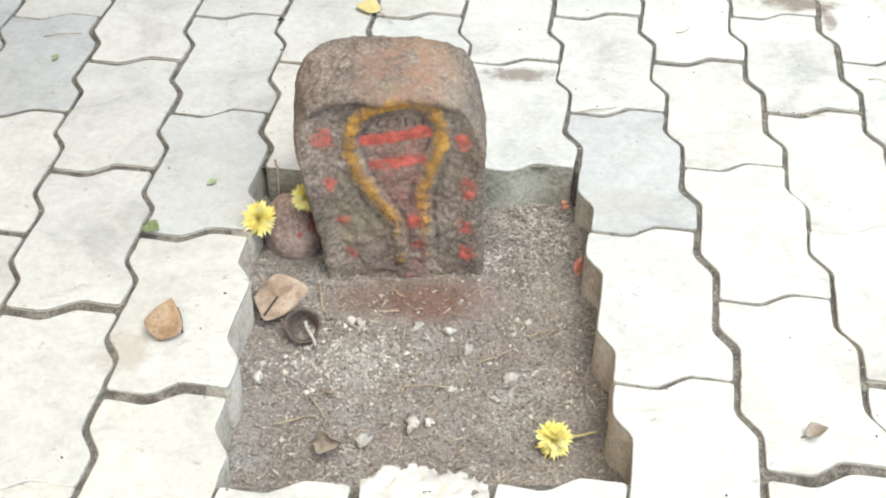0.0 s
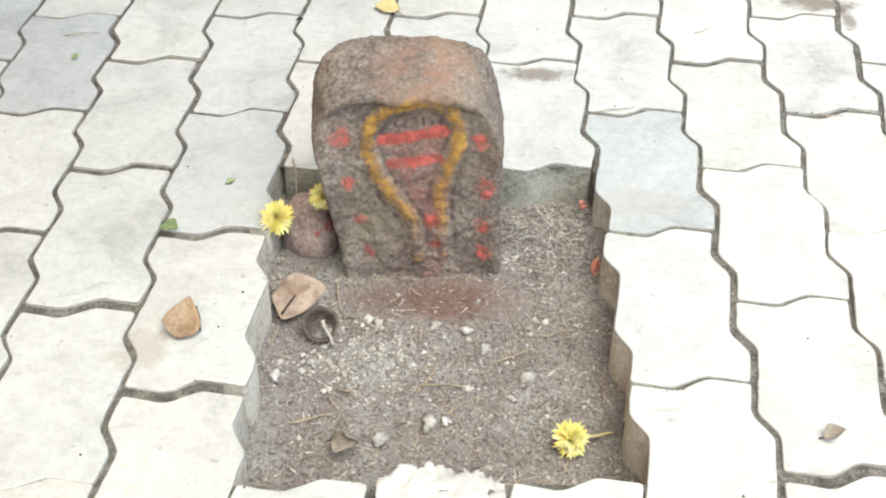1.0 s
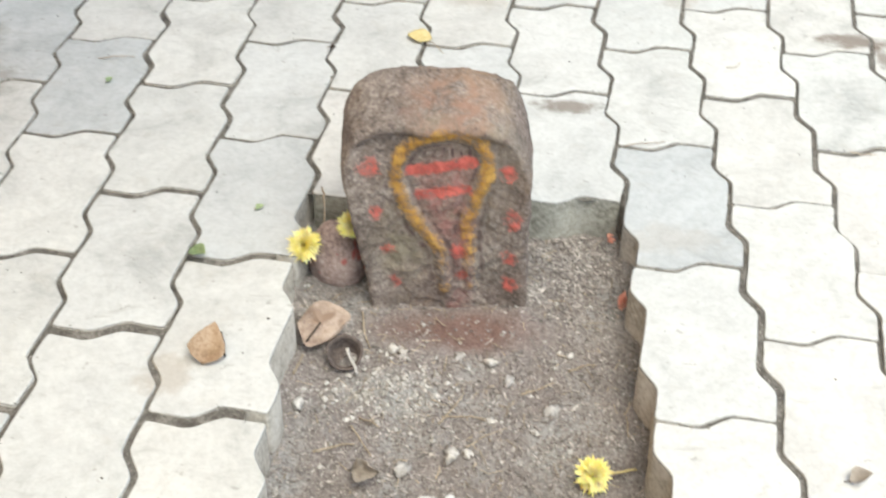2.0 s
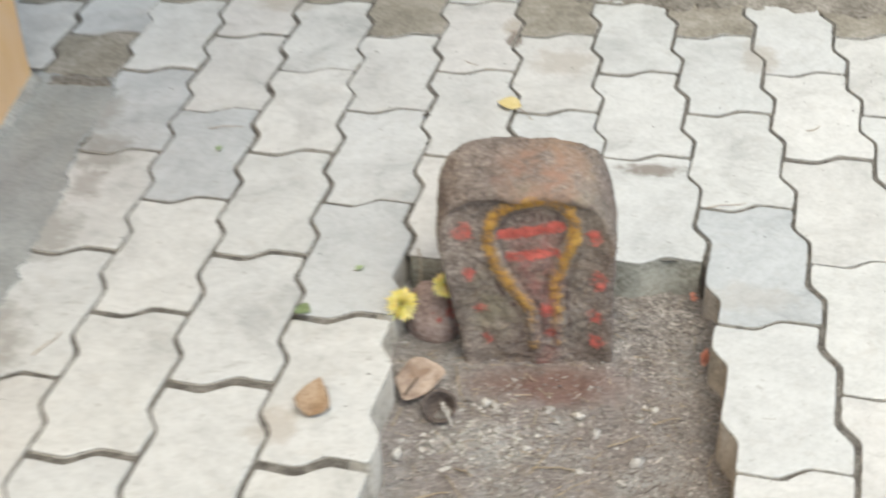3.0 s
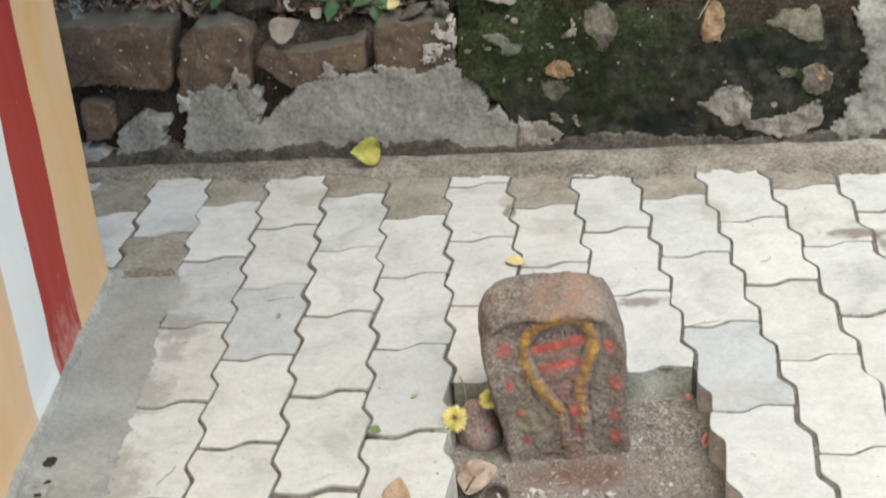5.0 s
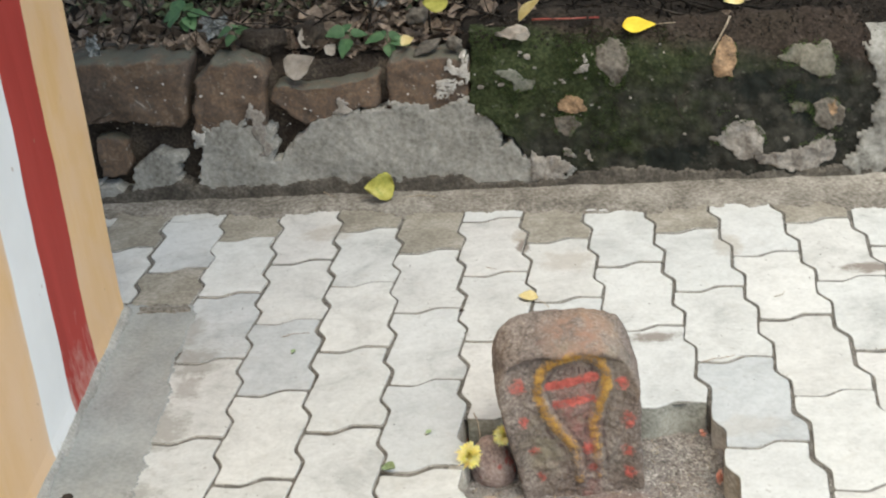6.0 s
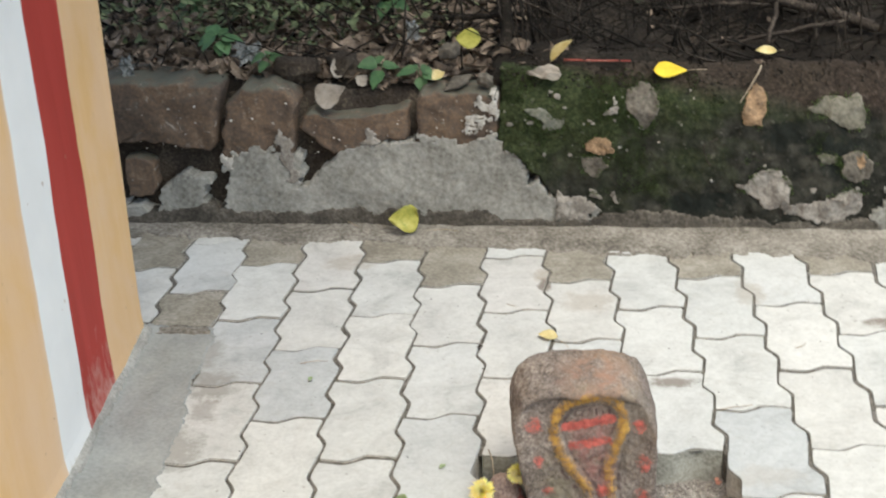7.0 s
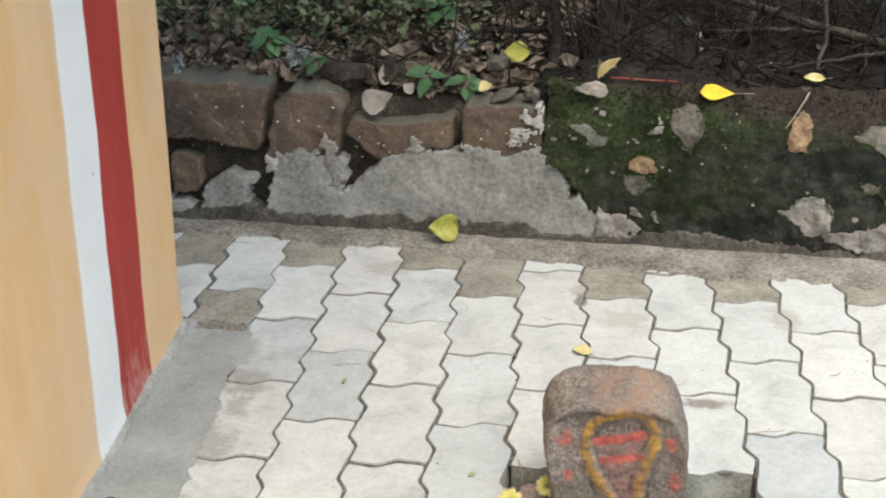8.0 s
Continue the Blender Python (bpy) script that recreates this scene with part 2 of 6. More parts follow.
def soil_material():
    """Pit soil: brown grit, ash-grey areas, and red powder spilt before the stone."""
    m, ns, ln, b = nodes_of("gritty_soil")
    nt = m.node_tree
    v = coords(nt)
    n1 = noise_of(nt, v, 12, 6, 0.65, 0.4)
    n2 = noise_of(nt, v, 260, 4, 0.7)
    brown = ramp(nt, n2, [(0.32, (0.150, 0.130, 0.122)), (0.5, (0.238, 0.210, 0.198)), (0.68, (0.335, 0.305, 0.29))])
    ash = ramp(nt, n2, [(0.32, (0.20, 0.194, 0.186)), (0.5, (0.31, 0.304, 0.294)), (0.68, (0.44, 0.436, 0.425))])
    sep = ns.new("ShaderNodeSeparateXYZ")
    ln.new(v, sep.inputs[0])
    # ash tipped out in two heaps
    ashy = ramp(nt, n1, [(0.38, 0.75), (0.56, 0.0)])
    for ax, ay, rx, ry, k in ((-0.262, -0.300, 0.085, 0.036, 1.0), (-0.235, -0.365, 0.05, 0.035, 0.7), (-0.345, -0.165, 0.03, 0.03, 0.5)):
        ex = math_node(nt, "MULTIPLY", math_node(nt, "SUBTRACT", sep.outputs[0], ax), 1 / rx)
        ey = math_node(nt, "MULTIPLY", math_node(nt, "SUBTRACT", sep.outputs[1], ay), 1 / ry)
        e = math_node(nt, "ADD", math_node(nt, "MULTIPLY", ex, ex), math_node(nt, "MULTIPLY", ey, ey))
        e = math_node(nt, "ADD", e, math_node(nt, "MULTIPLY_ADD", n1, 4.0, -2.0))
        ashy = math_node(nt, "MAXIMUM", ashy, ramp(nt, e, [(0.1, k), (1.1, 0.0)]))
    col = mix_col(nt, ashy, brown, ash)
    dx = math_node(nt, "MULTIPLY", math_node(nt, "ADD", sep.outputs[0], 0.185), 1 / 0.115)
    dy = math_node(nt, "MULTIPLY", math_node(nt, "ADD", sep.outputs[1], 0.212), 1 / 0.045)
    r = math_node(nt, "SQRT", math_node(nt, "ADD", math_node(nt, "MULTIPLY", dx, dx), math_node(nt, "MULTIPLY", dy, dy)))
    r = math_node(nt, "ADD", r, math_node(nt, "MULTIPLY_ADD", n1, 1.2, -0.6))
    red = ramp(nt, r, [(0.35, 0.9), (1.25, 0.0)])
    col = mix_col(nt, red, col, ramp(nt, n2, [(0.3, (0.12, 0.070, 0.060)), (0.7, (0.225, 0.140, 0.118))]))
    ln.new(col, b.inputs["Base Color"])
    b.inputs["Roughness"].default_value = 0.97
    b.inputs["Specular IOR Level"].default_value = 0.15
    bump_to(nt, b, [(n2, 1.0), (n1, 0.3)], 0.8, 0.004)
    return m


M_SOIL = soil_material()
M_GRIT = mineral("soil_grit", [(0.2, (0.175, 0.153, 0.143)), (0.5, (0.265, 0.237, 0.223)), (0.8, (0.40, 0.37, 0.352))], 40, 300, 0.95, 0.5, 0.002, vary=0.32, per_island=True)
M_PEBBLE = mineral("pale_grey_pebble", [(0.3, (0.27, 0.255, 0.245)), (0.5, (0.38, 0.365, 0.35)), (0.75, (0.50, 0.485, 0.465))], 60, 260, 0.93, 0.6, 0.002)
M_CRUMB = mineral("white_mortar_crumb", [(0.3, (0.34, 0.32, 0.295)), (0.7, (0.56, 0.54, 0.51))], 60, 300, 0.95, 0.6, 0.002, shuffle=True, vary=0.15, per_island=True)
M_STRAW = mineral("dry_straw", [(0.3, (0.26, 0.205, 0.145)), (0.7, (0.46, 0.39, 0.30))], 30, 300, 0.85, 0.3, 0.001, vary=0.3, per_island=True)
M_TWIG = mineral("dead_twig_bark", [(0.3, (0.024, 0.019, 0.016)), (0.55, (0.05, 0.040, 0.033)), (0.8, (0.125, 0.104, 0.087))], 25, 240, 0.92, 0.6, 0.002, vary=0.35, per_island=True)
# Dark soil, darkened further: shade of the hollow behind the wall put into colour.
M_BANK = mineral("shade_dark_humus", [(0.3, (0.010, 0.008, 0.0066)), (0.55, (0.021, 0.017, 0.0135)), (0.8, (0.05, 0.04, 0.032))], 9, 120, 0.97, 0.9, 0.01)


def leaf_material(name, stops, scale=40, rough=0.6, vein=True, vary=0.0, per_island=False, spot=None):
    m, ns, ln, b = nodes_of(name)
    nt = m.node_tree
    v = coords(nt, True)
    n1 = noise_of(nt, v, scale, 5, 0.6, 0.3)
    n2 = noise_of(nt, v, scale * 8, 3, 0.6)
    col = ramp(nt, math_node(nt, "ADD", math_node(nt, "MULTIPLY", n1, 1.1), math_node(nt, "MULTIPLY_ADD", n2, 0.5, -0.30)), stops)
    if spot:
        s = ramp(nt, noise_of(nt, v, spot[0], 3, 0.6), [(spot[1], 0.0), (spot[1] + 0.08, 1.0)])
        col = mix_col(nt, s, col, spot[2])
    if vary:
        rnd = ns.new("ShaderNodeNewGeometry").outputs["Random Per Island"] if per_island else ns.new("ShaderNodeObjectInfo").outputs["Random"]
        col = mix_col(nt, 1.0, col, ramp(nt, rnd, [(0.0, 1 - vary), (1.0, 1 + vary)]), "MULTIPLY")
    ln.new(col, b.inputs["Base Color"])
    b.inputs["Roughness"].default_value = rough
    b.inputs["Specular IOR Level"].default_value = 0.3
    bump_to(nt, b, [(n1, 0.6), (n2, 0.4)], 0.3, 0.001)
    return m


M_LEAF_BROWN = leaf_material("dry_brown_leaf", [(0.3, (0.19, 0.12, 0.07)), (0.5, (0.31, 0.213, 0.135)), (0.75, (0.43, 0.33, 0.235))])
M_LEAF_TAN = leaf_material("dry_tan_leaf", [(0.3, (0.22, 0.16, 0.125)), (0.5, (0.34, 0.262, 0.21)), (0.65, (0.43, 0.345, 0.285))], spot=(26, 0.58, (0.25, 0.175, 0.13)))
M_LEAF_PALE = leaf_material("bleached_leaf", [(0.3, (0.23, 0.20, 0.17)), (0.6, (0.35, 0.31, 0.27))])
M_LEAF_YELLOW = leaf_material("bright_yellow_leaf", [(0.3, (0.62, 0.43, 0.02)), (0.6, (0.74, 0.55, 0.04))])
M_LEAF_LIME = leaf_material("yellow_green_leaf", [(0.3, (0.21, 0.23, 0.045)), (0.55, (0.36, 0.34, 0.07)), (0.75, (0.45, 0.41, 0.13))], 25, spot=(30, 0.60, (0.17, 0.26, 0.05)))
M_LEAF_PALEYELLOW = leaf_material("faded_yellow_leaf", [(0.3, (0.46, 0.36, 0.14)), (0.6, (0.60, 0.51, 0.27))])
M_LEAF_GREEN = leaf_material("fresh_green_leaf", [(0.3, (0.045, 0.105, 0.045)), (0.6, (0.085, 0.16, 0.07))], vary=0.25)
M_LEAF_DUSTY = leaf_material("dusty_green_leaf", [(0.3, (0.17, 0.24, 0.12)), (0.6, (0.30, 0.37, 0.21))])
# Darker copy of dead_twig_bark, so that stems in the hollow look shaded.
M_STEM = mineral("shade_dark_dead_stem", [(0.3, (0.008, 0.0066, 0.0055)), (0.55, (0.019, 0.0155, 0.0125)), (0.8, (0.10, 0.082, 0.068))], 25, 240, 0.94, 0.6, 0.002, vary=0.6, per_island=True)
M_LITTER = leaf_material("dead_leaf_litter", [(0.3, (0.09, 0.067, 0.052)), (0.55, (0.20, 0.154, 0.119)), (0.8, (0.36, 0.295, 0.235))], 30, 0.85, vary=0.55, per_island=True)
M_UNDER = leaf_material("undergrowth_leaf", [(0.3, (0.062, 0.083, 0.042)), (0.6, (0.125, 0.15, 0.078))], 30, 0.8, vary=0.4, per_island=True)
# Darker copy of undergrowth_leaf that puts the right side's shade into colour.
M_UNDER_SHADED = leaf_material("shaded_undergrowth_leaf", [(0.3, (0.035, 0.042, 0.026)), (0.6, (0.07, 0.078, 0.05))], 30, 0.8, vary=0.4, per_island=True)
M_PETAL = leaf_material("yellow_petal", [(0.3, (0.88, 0.74, 0.17)), (0.6, (0.93, 0.84, 0.40))], 60, 0.7)
soft = M_PETAL.node_tree.nodes["Principled BSDF"].inputs
soft["Subsurface Weight"].default_value = 0.6
soft["Subsurface Radius"].default_value = (1.0, 0.7, 0.15)
soft["Subsurface Scale"].default_value = 0.006
M_PETAL_RED = leaf_material("orange_red_petal", [(0.3, (0.60, 0.20, 0.13)), (0.6, (0.74, 0.40, 0.31))], 60, 0.7)
M_CLAY = mineral("sooty_clay", [(0.3, (0.07, 0.056, 0.05)), (0.6, (0.15, 0.122, 0.11))], 20, 200, 0.85, 0.5, 0.001)
M_FOIL = mineral("crumpled_white_plastic", [(0.3, (0.12, 0.13, 0.13)), (0.5, (0.26, 0.27, 0.27)), (0.7, (0.42, 0.44, 0.44))], 60, 200, 0.45, 0.5, 0.003)
M_STICK_RED = mineral("red_painted_stick", [(0.3, (0.26, 0.05, 0.04)), (0.5, (0.30, 0.09, 0.07)), (0.7, (0.34, 0.26, 0.21))], 14, 200, 0.7, 0.3, 0.001)


def painted_stone_material():
    """Granite-like stone with daubs of yellow and red paint, worn through by the grain. Paint lies in the mesh's
    'paint' layer, whose blue channel holds painted-in shade of carving and hood.
    """
    m, ns, ln, b = nodes_of("painted_shrine_stone")
    nt = m.node_tree
    v = coords(nt)
    n1 = noise_of(nt, v, 16, 6, 0.65, 0.3)
    n2 = noise_of(nt, v, 210, 4, 0.7)
    n3 = noise_of(nt, v, 70, 4, 0.65)
    f = math_node(nt, "ADD", math_node(nt, "MULTIPLY", n1, 0.8), math_node(nt, "MULTIPLY_ADD", n2, 1.1, -0.45))
    stone = ramp(nt, f, [(0.24, (0.075, 0.060, 0.054)), (0.42, (0.160, 0.132, 0.118)), (0.58, (0.240, 0.203, 0.180)), (0.78, (0.40, 0.355, 0.32))])
    rust = ramp(nt, noise_of(nt, v, 11, 4, 0.6), [(0.48, 0.0), (0.66, 1.0)])
    stone = mix_col(nt, math_node(nt, "MULTIPLY", rust, 0.20), stone, (0.27, 0.185, 0.145))
    grey = ramp(nt, noise_of(nt, v, 9, 4, 0.6, 0.4), [(0.50, 0.0), (0.66, 1.0)])
    stone = mix_col(nt, math_node(nt, "MULTIPLY", grey, 0.3), stone, (0.21, 0.20, 0.165))
    ochre = ramp(nt, noise_of(nt, v, 19, 4, 0.6, 0.5), [(0.60, 0.0), (0.74, 1.0)])
    stone = mix_col(nt, math_node(nt, "MULTIPLY", ochre, 0.18), stone, (0.36, 0.24, 0.12))
    pale = ramp(nt, noise_of(nt, v, 150, 3, 0.65), [(0.60, 0.0), (0.72, 0.36)])
    stone = mix_col(nt, pale, stone, (0.40, 0.36, 0.325))
    pit = ramp(nt, noise_of(nt, v, 120, 3, 0.65, 0.3), [(0.30, 0.42), (0.40, 0.0)])
    stone = mix_col(nt, pit, stone, (0.055, 0.043, 0.04))
    # washes of old powder rubbed into the stone
    wash = ns.new("ShaderNodeAttribute")
    wash.attribute_name = "wash"
    ws = ns.new("ShaderNodeSeparateColor")
    ln.new(wash.outputs["Color"], ws.inputs[0])
    patchy = ramp(nt, noise_of(nt, v, 34, 6, 0.75, 0.6), [(0.40, 0.05), (0.60, 1.0)])
    for ch, tone in ((0, (0.30, 0.228, 0.140)), (1, (0.31, 0.135, 0.125)), (2, (0.25, 0.225, 0.165))):
        stone = mix_col(nt, math_node(nt, "MULTIPLY", ws.outputs[ch], patchy), stone, tone)
    at = ns.new("ShaderNodeAttribute")
    at.attribute_name = "paint"
    sep = ns.new("ShaderNodeSeparateColor")
    ln.new(at.outputs["Color"], sep.inputs[0])
    worn = math_node(nt, "ADD", math_node(nt, "MULTIPLY", n2, 0.5), math_node(nt, "MULTIPLY", n3, 0.5))

    def mask(ch, lo, hi):
        s = math_node(nt, "ADD", sep.outputs[ch], math_node(nt, "MULTIPLY_ADD", worn, 3.4, -1.7))
        return math_node(nt, "MULTIPLY", ramp(nt, s, [(lo, 0.0), (hi, 1.0)]), math_node(nt, "MULTIPLY", sep.outputs[ch], 6.0, clamp=True))

    yellow = ramp(nt, n3, [(0.32, (0.25, 0.125, 0.022)), (0.5, (0.40, 0.205, 0.032)), (0.66, (0.50, 0.30, 0.07))])
    red = ramp(nt, n3, [(0.35, (0.36, 0.070, 0.058)), (0.65, (0.60, 0.145, 0.12))])
    # Blue channel: shade of grooves, dents and ledge, laid on as dark colour.
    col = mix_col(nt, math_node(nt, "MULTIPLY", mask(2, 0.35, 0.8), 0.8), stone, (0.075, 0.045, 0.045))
    col = mix_col(nt, math_node(nt, "MULTIPLY", mask(0, 0.22, 0.90), 0.90), col, yellow)
    col = mix_col(nt, math_node(nt, "MULTIPLY", mask(1, 0.30, 0.82), 0.92), col, red)
    ln.new(col, b.inputs["Base Color"])
    b.inputs["Roughness"].default_value = 0.88
    b.inputs["Specular IOR Level"].default_value = 0.25
    bump_to(nt, b, [(n2, 0.8), (n3, 0.9)], 0.8, 0.003)
    return m


M_SHRINE = painted_stone_material()


def stripe_material():
    """Lime wash in broad upright stripes: ochre, white, red, ochre; brushed, and worn off the foot."""
    m, ns, ln, b = nodes_of("striped_lime_wash")
    nt = m.node_tree
    v = coords(nt)
    sep = ns.new("ShaderNodeSeparateXYZ")
    ln.new(v, sep.inputs[0])
    wob = noise_of(nt, v, 9, 4, 0.6)
    st = ns.new("ShaderNodeMapping")
    st.inputs["Scale"].default_value = (1.0, 7.0, 0.7)
    ln.new(v, st.inputs[0])
    brush = noise_of(nt, st.outputs[0], 3.0, 5, 0.6)
    big = noise_of(nt, v, 5, 5, 0.6)
    y = math_node(nt, "ADD", sep.outputs[1], math_node(nt, "MULTIPLY_ADD", wob, 0.012, -0.006))
    y = math_node(nt, "ADD", y, math_node(nt, "MULTIPLY", sep.outputs[2], -0.09))
    ochre = ramp(nt, math_node(nt, "ADD", math_node(nt, "MULTIPLY", brush, 0.6), math_node(nt, "MULTIPLY", big, 0.4)),
                 [(0.30, (0.66, 0.41, 0.18)), (0.5, (0.70, 0.455, 0.225)), (0.72, (0.74, 0.52, 0.315))])
    faded = ramp(nt, noise_of(nt, v, 2.6, 6, 0.62, 0.8), [(0.46, 0.0), (0.62, 0.55)])
    ochre = mix_col(nt, faded, ochre, (0.70, 0.50, 0.345))
    rubbed = ramp(nt, noise_of(nt, v, 42, 5, 0.75, 0.6), [(0.60, 0.0), (0.72, 0.30)])
    ochre = mix_col(nt, rubbed, ochre, (0.52, 0.335, 0.19))
    white = ramp(nt, big, [(0.3, (0.73, 0.735, 0.73)), (0.7, (0.82, 0.825, 0.82))])
    red = ramp(nt, brush, [(0.3, (0.33, 0.036, 0.028)), (0.7, (0.42, 0.055, 0.043))])

    def step(edge):
        return math_node(nt, "MULTIPLY_ADD", math_node(nt, "SUBTRACT", y, edge), 600.0, 0.5, clamp=True)

    spray = math_node(nt, "MULTIPLY_ADD", math_node(nt, "SUBTRACT", y, -0.112), 38.0, 0.75, clamp=True)
    col = mix_col(nt, math_node(nt, "MULTIPLY", spray, 0.45), ochre, (0.70, 0.62, 0.54))
    col = mix_col(nt, step(-0.112), col, white)
    # red is rubbed thin near the ground
    fine = ns.new("ShaderNodeMapping")
    fine.inputs["Scale"].default_value = (1.0, 2.0, 0.8)
    ln.new(v, fine.inputs[0])
    streak = noise_of(nt, fine.outputs[0], 24, 5, 0.7, 0.4)
    thin = math_node(nt, "MULTIPLY_ADD", sep.outputs[2], -2.4, 0.30)
    thin = ramp(nt, math_node(nt, "ADD", thin, math_node(nt, "MULTIPLY", streak, 1.2)), [(0.66, 0.0), (1.02, 0.7)])
    red = mix_col(nt, thin, red, (0.56, 0.36, 0.31))
    col = mix_col(nt, step(0.004), col, red)
    col = mix_col(nt, step(0.143), col, ochre)
    low = math_node(nt, "ADD", math_node(nt, "MULTIPLY", sep.outputs[2], -14.0), math_node(nt, "MULTIPLY_ADD", streak, 1.1, -0.22))
    bare = ramp(nt, low, [(0.0, 0.0), (0.25, 0.85)])
    col = mix_col(nt, bare, col, ramp(nt, streak, [(0.35, (0.36, 0.32, 0.27)), (0.65, (0.58, 0.54, 0.47))]))
    chips = ramp(nt, noise_of(nt, v, 48, 2, 0.5), [(0.735, 0.0), (0.755, 1.0)])
    col = mix_col(nt, math_node(nt, "MULTIPLY", chips, 0.5), col, (0.35, 0.22, 0.14))
    ln.new(col, b.inputs["Base Color"])
    b.inputs["Roughness"].default_value = 0.75
    b.inputs["Specular IOR Level"].default_value = 0.3
    bump_to(nt, b, [(brush, 0.5), (big, 0.6)], 0.3, 0.003)
    return m


M_STRIPE = stripe_material()


# ---------------------------------------------------------------- building helpers
def mesh_of(name, bm, material, smooth=False):
    me = bpy.data.meshes.new(name)
    bm.normal_update()
    bm.to_mesh(me)
    bm.free()
    for mat in material if isinstance(material, (list, tuple)) else [material]:
        me.materials.append(mat)
    if smooth:
        me.polygons.foreach_set("use_smooth", [True] * len(me.polygons))
    return me


def thing(name, bm, material, label, category, group="", kind="", smooth=False, at=None):
    ob = new(name, mesh_of(name, bm, material, smooth))
    if at is not None:
        ob.matrix_basis = at
    return tagged(ob, label, category, group, kind)


def holder(name, label, category, group="", kind="", at=None):
    ob = new(name)
    ob.empty_display_size = 0.02
    if at is not None:
        ob.matrix_basis = at
    return tagged(ob, label, category, group, kind)


def part(name, bm, material, parent, label="", smooth=False, kind=""):
    ob = new(name, mesh_of(name, bm, material, smooth))
    ob.parent = parent
    return tagged(ob, label, kind=kind)


def fbm(x, y, z=0.0, octaves=4):
    return noise.fractal(Vector((x, y, z)), 1.0, 2.0, octaves)


def tube(bm, pts, r0, r1, sides=5):
    """A tapered tube along points."""
    rings = []
    pts = [Vector(p) for p in pts]
    for i, p in enumerate(pts):
        d = (pts[min(i + 1, len(pts) - 1)] - pts[max(i - 1, 0)]).normalized()
        u = d.cross(Vector((0.31, 0.2, 0.93))).normalized()
        w = d.cross(u)
        r = r0 + (r1 - r0) * i / (len(pts) - 1)
        rings.append([bm.verts.new(p + r * (math.cos(a) * u + math.sin(a) * w)) for a in [2 * math.pi * k / sides for k in range(sides)]])
    for a, b in zip(rings, rings[1:]):
        for k in range(sides):
            bm.faces.new((a[k], a[(k + 1) % sides], b[(k + 1) % sides], b[k]))
    bm.faces.new(rings[0][::-1])
    bm.faces.new(rings[-1])


def wiggle(a, b, n, amount, rng):
    """A wavering line of n + 1 points from a to b."""
    a, b = Vector(a), Vector(b)
    out = []
    off = Vector((0, 0, 0))
    for i in range(n + 1):
        s = i / n
        out.append(a.lerp(b, s) + off * math.sin(math.pi * s))
        off += Vector((rng.uniform(-1, 1), rng.uniform(-1, 1), rng.uniform(-1, 1))) * amount
    return out


def lump(bm, centre, size, rng, sub=1, rough=0.25, flat=1.0):
    """An uneven pebble."""
    res = bmesh.ops.create_icosphere(bm, subdivisions=sub, radius=1.0)
    s = rng.uniform(0, 100)
    turn = Euler((rng.uniform(-0.4, 0.4), rng.uniform(-0.4, 0.4), rng.uniform(0, 6.28))).to_matrix()
    size = Vector(size) if not isinstance(size, (int, float)) else Vector((size, size * rng.uniform(0.7, 1), size * rng.uniform(0.5, 0.9)))
    for v in res["verts"]:
        k = 1 + rough * noise.noise(v.co * 1.7 + Vector((s, s, s)))
        p = Vector((v.co.x * size.x, v.co.y * size.y, v.co.z * size.z)) * k
        v.co = turn @ p + Vector(centre) if flat else p + Vector(centre)


def grain(verts, faces, centre, r, rng):
    """An eight-sided crumb for from_pydata."""
    k = len(verts)
    for d in ((1, 0, 0), (-1, 0, 0), (0, 1, 0), (0, -1, 0), (0, 0, 1), (0, 0, -1)):
        s = r * rng.uniform(0.6, 1.2)
        verts.append((centre[0] + d[0] * s + rng.uniform(-.3, .3) * r, centre[1] + d[1] * s + rng.uniform(-.3, .3) * r, centre[2] + d[2] * s * 0.8))
    for a, b, c in ((0, 2, 4), (2, 1, 4), (1, 3, 4), (3, 0, 4), (2, 0, 5), (1, 2, 5), (3, 1, 5), (0, 3, 5)):
        faces.append((k + a, k + b, k + c))


def from_lists(name, verts, faces, material, label="", category="", kind="stuff", parent=None):
    me = bpy.data.meshes.new(name)
    me.from_pydata(verts, [], faces)
    me.materials.append(material)
    ob = new(name, me)
    ob.parent = parent
    return tagged(ob, label, category, kind=kind)


